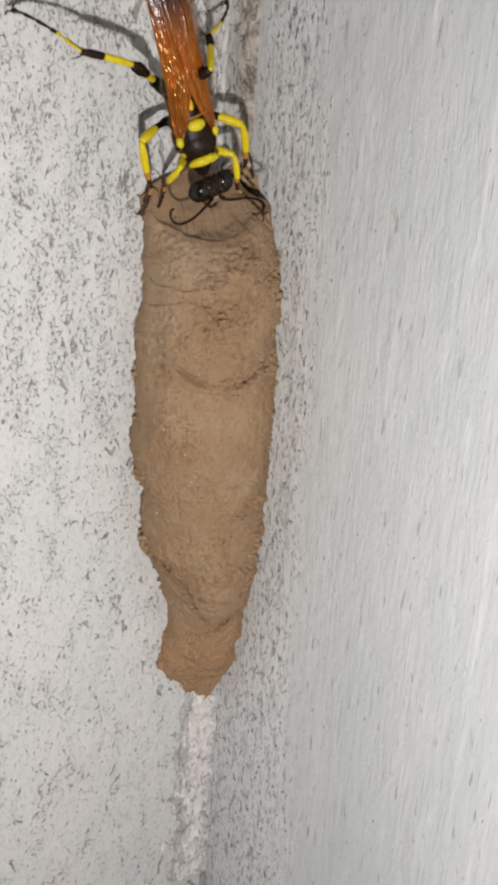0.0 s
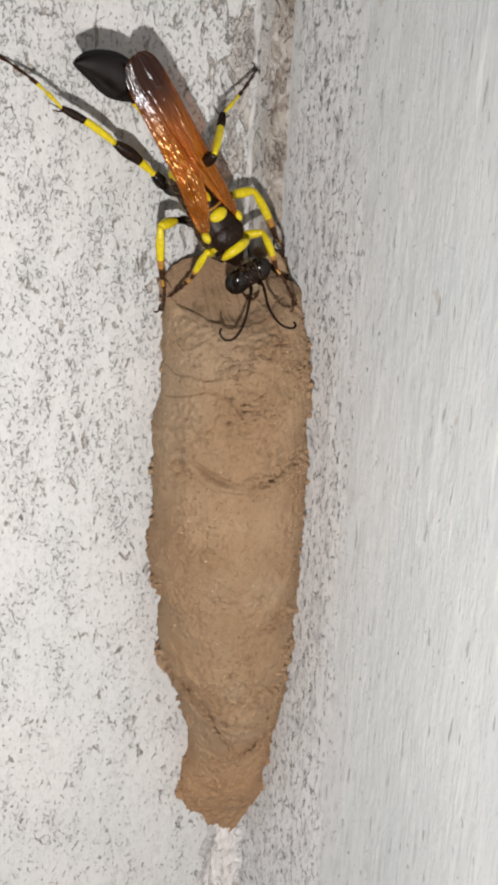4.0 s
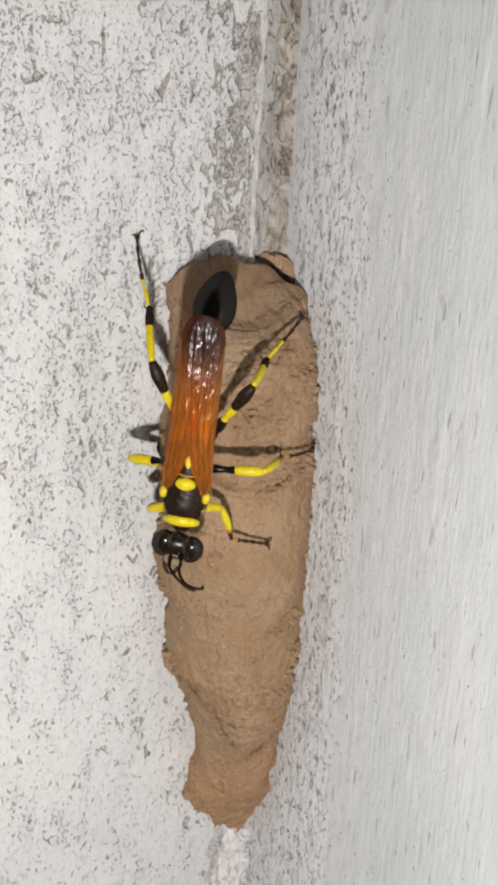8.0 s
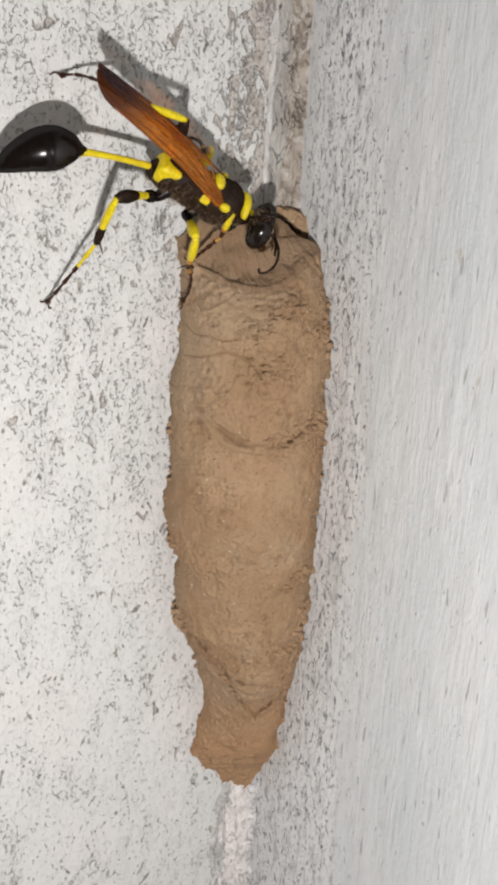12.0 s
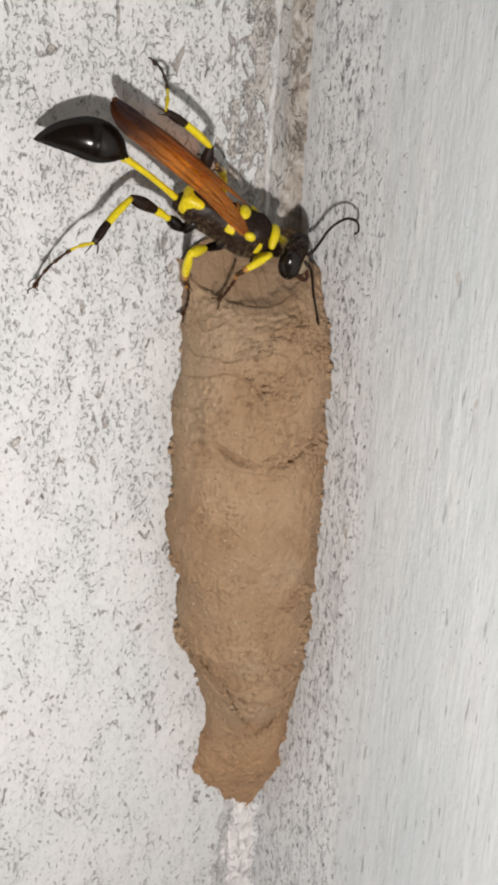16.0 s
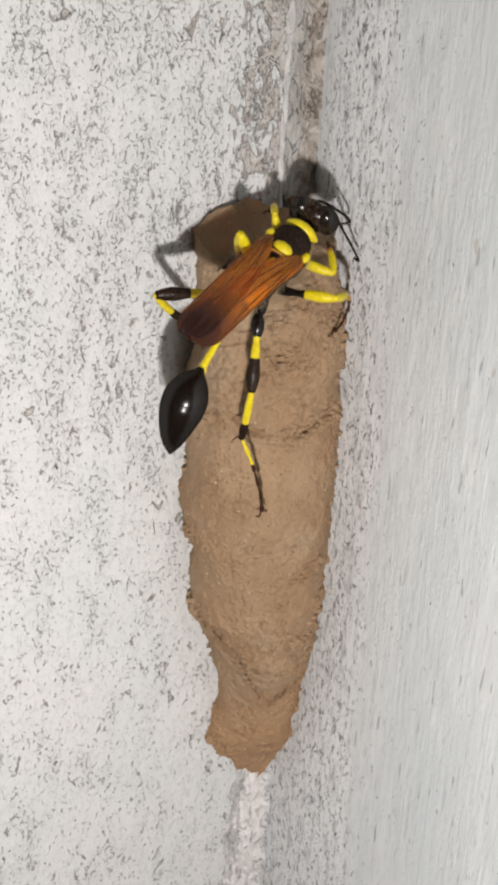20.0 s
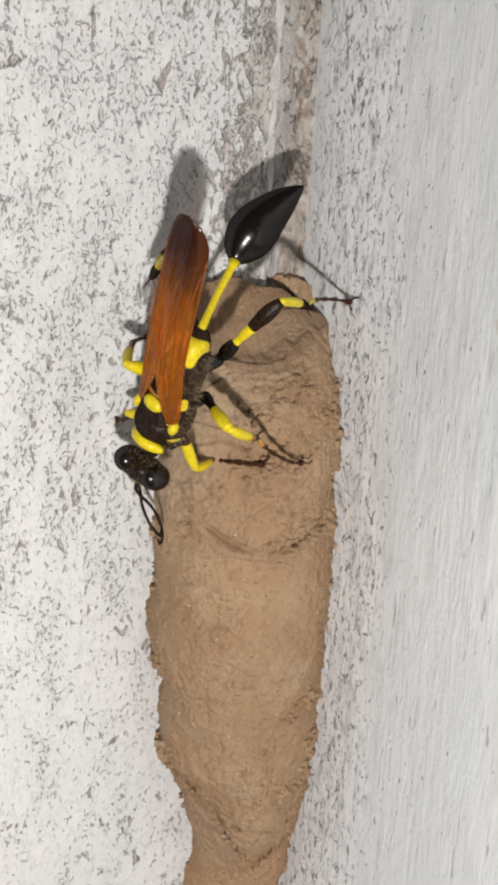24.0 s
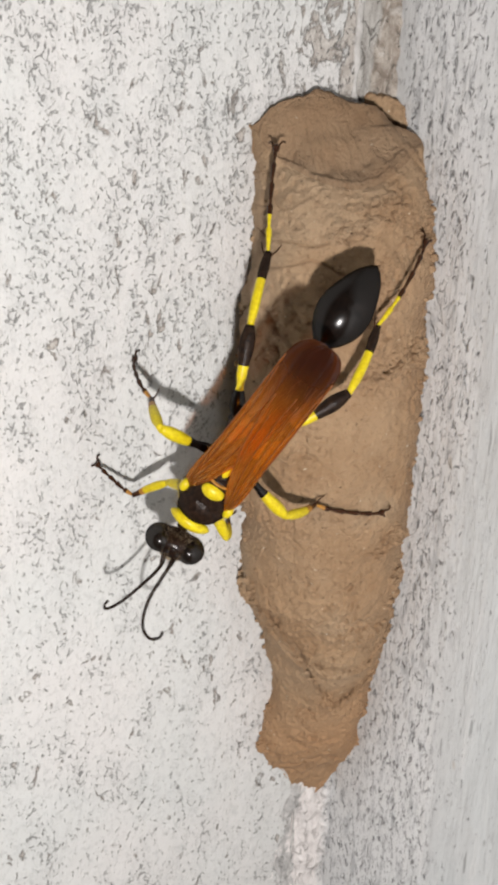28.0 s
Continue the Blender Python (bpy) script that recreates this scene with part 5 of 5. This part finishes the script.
    plant(leg, 10.3, -10.6, -0.9, 12.1)
    plant(leg, 10.6, -10.6, -0.0, 15.2)
    plant(leg, 11.0, -16.1, -0.2, 11.5, (-0.59, 0.15, 0.80), (0.17, -0.06, 0.98))
    plant(leg, 11.4, -19.6, 0.1, 20.7)
    plant(leg, 12.0, -19.9, -0.1, 32.9, (0.49, 0.09, 0.87), (0.30, -0.73, 0.62))
    plant(leg, 15.0, -13.2, -0.1, 35.8, (0.72, 0.18, 0.67), (0.23, -0.97, 0.10))
    plant(leg, 16.0, -13.1, -0.1, 35.8, (0.68, 0.35, 0.64), (0.15, -0.98, 0.16))
    plant(leg, 16.5, -3.3, -0.1, 24.9)
    plant(leg, 17.0, -1.4, -4.7, 21.6, (-0.89, 0.00, 0.45), (0.07, -0.21, 0.98))
    plant(leg, 17.5, -3.9, -1.5, 23.6)
    plant(leg, 18.0, -3.6, -5.9, 20.6, (-0.36, 0.32, 0.88), (0.39, -0.23, 0.89))
    plant(leg, 19.0, -5.0, -7.4, 19.6, (-0.97, -0.21, -0.11), (0.06, -0.79, 0.61))
    plant(leg, 19.5, -10.4, -0.0, 18.8)
    plant(leg, 20.0, -10.5, -2.2, 13.9, (-0.63, 0.52, 0.58), (-0.52, 0.07, 0.85))
    plant(leg, 20.5, -10.5, -1.4, 13.4)
    plant(leg, 21.0, -19.0, -0.1, 17.6, (-0.14, 0.37, 0.92), (0.22, -0.48, 0.85))
    plant(leg, 21.5, -19.3, -0.0, 20.0)
    plant(leg, 23.5, -0.0, -10.7, 24.8)
    plant(leg, 24.0, -0.1, -6.5, 23.3, (-0.73, 0.33, 0.59), (-0.18, 0.14, 0.97))
    plant(leg, 24.5, -1.8, -5.0, 21.5)
    plant(leg, 25.0, -0.1, -2.4, 22.0, (-0.77, 0.64, -0.02), (-0.63, -0.22, 0.74))
    plant(leg, 26.0, -1.4, -4.7, 22.0, (-0.63, 0.30, 0.72), (0.08, -0.11, 0.99))
    plant(leg, 27.0, -0.7, -6.3, 16.0, (-0.55, 0.50, 0.67), (0.27, -0.08, 0.96))
    plant(leg, 27.5, -1.1, -7.1, 12.3)
    plant(leg, 28.0, -2.0, -7.8, 16.3, (-0.15, 0.83, 0.53), (0.65, -0.01, 0.76))
    leg = (-1, "hind")
    plant(leg, 0.0, -21.7, -1.2, 35.5, (0.01, 0.66, 0.76), (0.52, 0.36, 0.77))
    plant(leg, 1.0, -21.8, -0.9, 35.6, (0.09, 0.54, 0.84), (0.48, 0.38, 0.79))
    plant(leg, 2.0, -21.6, -1.2, 35.5, (0.21, 0.50, 0.84), (0.47, 0.21, 0.86))
    plant(leg, 3.0, -21.6, -0.8, 35.6, (0.03, 0.72, 0.70), (0.67, 0.05, 0.74))
    plant(leg, 4.0, -21.6, -0.6, 35.8, (-0.19, 0.87, 0.45), (0.73, 0.06, 0.69))
    plant(leg, 7.0, -8.7, -0.1, 24.9, (-0.81, -0.57, -0.12), (-0.13, 0.25, 0.96))
    plant(leg, 7.4, -13.3, 0.1, 25.6)
    plant(leg, 8.0, -12.9, -0.1, 25.8, (-0.15, -0.26, 0.95), (0.64, 0.34, 0.69))
    plant(leg, 8.6, -10.3, 0.0, 16.7)
    plant(leg, 9.0, -6.0, -5.9, 20.8, (-0.09, -0.14, 0.99), (0.08, 0.34, 0.94))
    plant(leg, 9.4, -5.4, -7.5, 17.7)
    plant(leg, 10.0, -3.9, -8.8, 9.4, (-0.60, -0.44, 0.67), (-0.15, 0.19, 0.97))
    plant(leg, 11.0, -10.9, -0.1, 12.1, (-0.95, -0.28, 0.13), (-0.26, -0.34, 0.90))
    plant(leg, 12.0, -20.8, -0.1, 17.3, (-0.63, -0.39, 0.67), (-0.09, 0.04, 0.99))
    plant(leg, 15.0, -22.2, -0.4, 20.1, (-0.53, 0.08, 0.85), (0.13, -0.14, 0.98))
    plant(leg, 16.0, -22.4, -1.6, 20.3, (-0.55, 0.54, 0.64), (0.21, -0.16, 0.96))
    plant(leg, 16.5, -21.3, 0.0, 25.8)
    plant(leg, 17.0, -9.0, -0.1, 24.6, (-0.50, -0.52, 0.70), (-0.10, 0.24, 0.97))
    plant(leg, 17.5, -11.4, -0.1, 19.4)
    plant(leg, 18.0, -11.5, -1.9, 14.4, (-0.28, -0.27, 0.92), (-0.14, 0.17, 0.98))
    plant(leg, 18.5, -10.8, -1.2, 10.5)
    plant(leg, 19.0, -9.8, -1.3, 7.7, (-0.64, -0.77, -0.01), (0.41, -0.19, 0.89))
    plant(leg, 19.5, -10.4, -0.1, 6.2)
    plant(leg, 20.0, -8.4, -9.6, 2.4, (-0.70, -0.41, 0.59), (0.07, 0.57, 0.82))
    plant(leg, 20.5, -4.5, -8.3, 10.7)
    plant(leg, 21.0, -5.2, -9.7, 10.8, (-0.43, -0.53, 0.73), (-0.13, 0.46, 0.88))
    plant(leg, 23.5, -10.2, -0.0, 26.6)
    plant(leg, 24.0, -8.5, -0.1, 26.9, (-0.89, 0.08, 0.44), (0.09, 0.44, 0.89))
    plant(leg, 24.5, -11.4, -0.1, 18.7)
    plant(leg, 25.0, -9.7, -1.7, 20.4, (-0.46, 0.09, -0.88), (-0.50, 0.23, 0.83))
    plant(leg, 26.0, -11.1, -4.2, 22.8, (0.08, -0.16, 0.98), (0.21, 0.24, 0.95))
    plant(leg, 26.5, -10.7, 0.1, 17.4)
    plant(leg, 27.0, -9.9, -2.7, 21.3, (-0.20, -0.42, 0.88), (0.48, 0.36, 0.80))
    plant(leg, 28.0, -10.6, -3.7, 21.3, (-0.40, -0.28, 0.87), (0.59, 0.42, 0.69))
    return STEPS


def motions():
    body = glide([
        (0.0, pose(-0.00913, -0.00534, 0.02847, 84.5, 69.4, -14.4)),
        (1.0, pose(-0.00947, -0.00516, 0.02836, 101.8, 69.3, 1.8)),
        (2.0, pose(-0.00968, -0.00490, 0.02789, 93.1, 66.8, -0.5)),
        (3.0, pose(-0.00918, -0.00355, 0.02703, 69.4, 59.1, -17.5)),
        (4.0, pose(-0.00875, -0.00444, 0.02725, 72.3, 54.5, -20.6)),
        (4.5, pose(-0.01020, -0.00578, 0.02832, 79.2, 53.0, -14.6)),
        (6.5, pose(-0.00976, -0.00622, 0.02831, 91.9, 50.1, -0.8)),
        (6.8, pose(-0.00910, -0.00759, 0.02576, 97.3, 66.2, -9.9)),
        (7.0, pose(-0.01123, -0.01151, 0.02244, -148.2, 84.1, 94.1)),
        (7.4, pose(-0.01310, -0.01159, 0.01782, 52.7, 75.6, -62.4)),
        (8.0, pose(-0.01325, -0.01095, 0.01050, -56.8, 83.7, 179.7)),
        (8.6, pose(-0.01209, -0.01154, 0.00420, 1.2, 73.4, -116.7)),
        (9.0, pose(-0.01315, -0.00987, 0.01011, -96.1, 40.6, 122.0)),
        (9.4, pose(-0.01386, -0.01071, 0.01364, -65.4, -39.1, 106.8)),
        (9.7, pose(-0.01478, -0.00910, 0.01770, -17.3, -61.3, 56.9)),
        (10.0, pose(-0.01356, -0.00781, 0.02023, -13.5, -51.0, 48.4)),
        (10.3, pose(-0.01005, -0.00870, 0.02283, 18.4, -37.7, 35.2)),
        (10.6, pose(-0.01040, -0.00799, 0.02505, 21.0, -16.9, 30.6)),
        (11.0, pose(-0.01398, -0.00687, 0.02397, 13.9, -26.6, -1.1)),
        (11.4, pose(-0.01268, -0.00582, 0.02539, 17.2, -14.1, -6.5)),
        (12.0, pose(-0.01114, -0.00525, 0.02587, 46.1, 25.4, 1.4)),
        (12.5, pose(-0.01112, -0.00521, 0.02612, 43.8, 30.6, -7.7)),
        (14.5, pose(-0.01080, -0.00538, 0.02610, 47.2, 30.9, -3.7)),
        (15.0, pose(-0.01024, -0.00495, 0.02540, 32.4, 33.2, -14.5)),
        (16.0, pose(-0.00898, -0.00528, 0.02523, 36.5, 25.2, -13.0)),
        (16.5, pose(-0.01119, -0.00954, 0.02377, 99.9, 70.7, -10.2)),
        (17.0, pose(-0.01362, -0.01135, 0.01788, -84.5, 73.9, 149.6)),
        (17.5, pose(-0.01438, -0.01168, 0.01280, 69.4, 87.6, -46.5)),
        (18.0, pose(-0.01309, -0.01170, 0.00672, 175.6, 82.9, 55.0)),
        (18.5, pose(-0.01040, -0.01097, -0.00069, 52.9, 72.9, -60.7)),
        (19.0, pose(-0.00920, -0.01025, 0.00493, 73.2, 27.0, -43.3)),
        (19.5, pose(-0.00981, -0.01073, 0.01320, 73.3, -9.0, -19.8)),
        (19.7, pose(-0.01267, -0.01148, 0.01675, 57.3, -30.7, 3.0)),
        (20.0, pose(-0.00967, -0.01122, 0.02128, 33.5, -30.0, 25.4)),
        (20.5, pose(-0.00950, -0.00846, 0.02488, 10.4, -33.4, 53.9)),
        (21.0, pose(-0.00867, -0.00600, 0.02680, 18.8, -21.3, 28.8)),
        (21.1, pose(-0.00863, -0.00675, 0.02631, 22.3, -17.6, 26.1)),
        (21.2, pose(-0.00884, -0.00651, 0.02695, 22.1, -24.0, 22.9)),
        (21.5, pose(-0.00867, -0.00642, 0.02566, 21.9, -25.7, 9.3)),
        (23.5, pose(-0.01442, -0.01016, 0.02000, -72.4, 70.1, 135.3)),
        (24.0, pose(-0.01357, -0.00847, 0.01819, -98.6, 65.3, 104.9)),
        (24.5, pose(-0.01407, -0.01037, 0.01700, -99.3, 76.9, 118.2)),
        (25.0, pose(-0.01187, -0.01023, 0.02100, 128.0, 67.5, 5.7)),
        (25.5, pose(-0.00909, -0.01144, 0.01694, 102.3, 60.1, -11.2)),
        (26.0, pose(-0.01184, -0.01337, 0.01342, -111.3, 85.8, 124.4)),
        (26.5, pose(-0.01450, -0.01170, 0.01105, -108.2, 76.0, 117.3)),
        (27.0, pose(-0.01448, -0.01037, 0.00613, -108.8, 70.2, 115.4)),
        (27.5, pose(-0.01550, -0.01014, 0.00563, -86.2, 52.6, 142.2)),
        (28.0, pose(-0.01646, -0.01017, 0.00317, -105.4, 58.6, 131.3)),
    ])
    walk(WASP, body)
    neck, stalk = Vector((4.39, 0, 0)) * SIZE * MM, Vector((-4.3, 0, -0.2)) * SIZE * MM
    walk(HEAD, glide([(t, Matrix.Translation(neck) @ pose(0, 0, 0, tip, -lift, side)) for t, side, lift, tip in [
        turn(0.0, 2, 20, 1),
        turn(1.0, -1, 12, 5),
        turn(2.0, -5, 16, -1),
        turn(3.0, 15, 20, -20),
        turn(4.0, -8, 23, 5),
        turn(4.5, -35, 30, 0),
        turn(6.5, -30, 35, 0),
        turn(6.8, -12, 15, -18),
        turn(7.0, -3, 13, 1),
        turn(7.4, 6, 5, 0),
        turn(8.0, -1, 46, -9),
        turn(8.6, 11, 6, 0),
        turn(9.0, -49, 42, 33),
        turn(9.4, -17, 23, 0),
        turn(9.7, 19, 29, 0),
        turn(10.0, -36, 53, 40),
        turn(10.3, -26, 36, 0),
        turn(10.6, -26, 40, 0),
        turn(11.0, -56, 51, 55),
        turn(11.4, -14, -4, -25),
        turn(12.0, -16, 11, 6),
        turn(12.5, -30, -2, -25),
        turn(14.5, -32, 2, -25),
        turn(15.0, 7, 23, -11),
        turn(16.0, -17, 24, 13),
        turn(16.5, -8, 16, 0),
        turn(17.0, -7, 54, -11),
        turn(17.5, 11, 13, 0),
        turn(18.0, 2, 33, -4),
        turn(18.5, 9, 14, 0),
        turn(19.0, 25, 31, -18),
        turn(19.5, 14, 9, 0),
        turn(19.7, 7, 23, 0),
        turn(20.0, 10, 17, -10),
        turn(20.5, 1, 40, 0),
        turn(21.0, -37, 6, -7),
        turn(21.1, -29, 40, 0),
        turn(21.2, -32, 40, 0),
        turn(21.5, -12, 19, 0),
        turn(23.5, 0, 10, 0),
        turn(24.0, 1, 20, -14),
        turn(24.5, 11, 9, 0),
        turn(25.0, 8, 15, -15),
        turn(25.5, -1, 14, 0),
        turn(26.0, -31, 41, -9),
        turn(26.5, 1, 17, 0),
        turn(27.0, 5, 56, -24),
        turn(27.5, -5, 17, 0),
        turn(28.0, 9, 19, -3),
    ]]))
    walk(ABDOMEN, glide([(t, Matrix.Translation(stalk) @ pose(0, 0, 0, tip, lift, -side)) for t, side, lift, tip in [
        turn(0.0, -5, 17, -113),
        turn(1.0, -5, 17, -113),
        turn(2.0, -5, 17, -113),
        turn(3.0, -13, 21, -120),
        turn(4.0, -8, 18, -118),
        turn(4.5, -8, 18, -118),
        turn(6.5, -8, 18, -118),
        turn(6.8, 4, -30, 0),
        turn(7.0, -4, -28, 7),
        turn(7.4, 2, -4, 0),
        turn(8.0, -1, -12, 5),
        turn(8.6, 0, 20, 0),
        turn(9.0, -3, -4, -8),
        turn(9.4, -8, -32, -10),
        turn(9.7, -24, -4, -20),
        turn(10.0, -6, -13, 12),
        turn(10.3, -12, -12, 0),
        turn(10.6, -28, -24, -20),
        turn(11.0, 12, -28, -14),
        turn(11.4, -24, 4, -10),
        turn(12.0, -14, -8, -12),
        turn(12.5, -14, -8, -12),
        turn(14.5, -6, 16, -30),
        turn(15.0, -6, 16, -30),
        turn(16.0, -9, 17, -3),
        turn(16.5, -16, -20, -40),
        turn(17.0, -8, -24, -3),
        turn(17.5, 3, -11, 0),
        turn(18.0, 5, 6, -7),
        turn(18.5, 8, 18, 0),
        turn(19.0, 15, 11, 0),
        turn(19.5, 7, -10, 0),
        turn(19.7, -24, -27, 0),
        turn(20.0, -8, -18, -14),
        turn(20.5, -4, -8, -10),
        turn(21.0, -19, -23, -6),
        turn(21.1, -29, -8, 0),
        turn(21.2, -22, -9, 0),
        turn(21.5, -12, 0, 0),
        turn(23.5, -32, -40, 80),
        turn(24.0, -34, -46, 98),
        turn(24.5, -28, -40, 80),
        turn(25.0, 12, -41, -3),
        turn(25.5, 9, -13, 0),
        turn(26.0, 4, -18, -14),
        turn(26.5, 4, 8, 10),
        turn(27.0, 6, -6, 1),
        turn(27.5, 4, 8, -10),
        turn(28.0, 3, -11, 5),
    ]]))
    sway = {
        -1: [
            turn(0.0, -21, -30, -52),
            turn(1.0, 11, 25, -10),
            turn(2.0, 9, 37, -15),
            turn(3.0, 38, 37, 20),
            turn(4.0, -14, -12, -29),
            turn(7.0, 3, 59, 13),
            turn(8.0, -180, -36, -11),
            turn(9.0, 44, -26, -52),
            turn(10.0, -177, 27, 13),
            turn(11.0, -54, 34, -87),
            turn(12.0, 52, 36, 36),
            turn(15.0, 42, 38, 10),
            turn(16.0, -2, 58, 13),
            turn(17.0, 162, 0, 38),
            turn(18.0, 4, 76, 29),
            turn(19.0, 155, 0, 33),
            turn(20.0, -16, 49, -72),
            turn(21.0, 53, 35, 19),
            turn(24.0, -129, 57, 34),
            turn(25.0, -1, 44, 58),
            turn(26.0, 82, 70, -62),
            turn(27.0, -10, -38, -39),
            turn(28.0, -39, 13, 3),
        ],
        1: [
            turn(0.0, 142, -30, 56),
            turn(1.0, 140, -17, 80),
            turn(2.0, 14, 13, 21),
            turn(3.0, 167, -49, 13),
            turn(4.0, -28, -41, -23),
            turn(7.0, 1, 24, 5),
            turn(8.0, -6, -54, -7),
            turn(9.0, -3, -6, 44),
            turn(10.0, 15, 11, 20),
            turn(11.0, 110, 21, -76),
            turn(12.0, -144, -15, -63),
            turn(15.0, -132, 15, 58),
            turn(16.0, -180, -50, 59),
            turn(17.0, -6, -15, 34),
            turn(18.0, 34, 56, 1),
            turn(19.0, -17, -11, 39),
            turn(20.0, -76, 36, -44),
            turn(21.0, -120, 37, 38),
            turn(24.0, 53, 58, 12),
            turn(25.0, -18, 23, 36),
            turn(26.0, 2, -38, 37),
            turn(27.0, -119, -48, -33),
            turn(28.0, 9, -24, -21),
        ],
    }
    for s, feeler in FEELERS:
        root = Vector((1.95, 0.32 * s, 0.15)) * SIZE * MM
        quiver = lambda t: 7 * noise.noise(Vector((t * 1.7, 3.0 * s, 0.5))) if t % 1 else 0.0
        walk(feeler, [(t, m @ pose(0, 0, 0, 0, quiver(t), quiver(t + 50.05))) for t, m in glide([(t, Matrix.Translation(root) @ pose(0, 0, 0, *turns)) for t, *turns in sway[s]])])
    places = feet()
    for s, kind, femur, tibia, tarsus in LEG_PARTS:
        hip, thigh, shin, foot = LEGS[kind]
        base = Vector((hip[0], hip[1] * s, hip[2])) * SIZE * MM
        rows = ([], [], [])
        for t, m in body:
            steps = places[(s, kind)]
            target = m.inverted() @ foothold(steps, t)
            for row, p in zip(rows, bend_leg(base, target, thigh * SIZE * MM, shin * SIZE * MM, foot * SIZE * MM, bearing(steps, t, 2), bearing(steps, t, 3))):
                row.append((t, p))
        for ob, row in zip((femur, tibia, tarsus), rows):
            walk(ob, row)


motions()
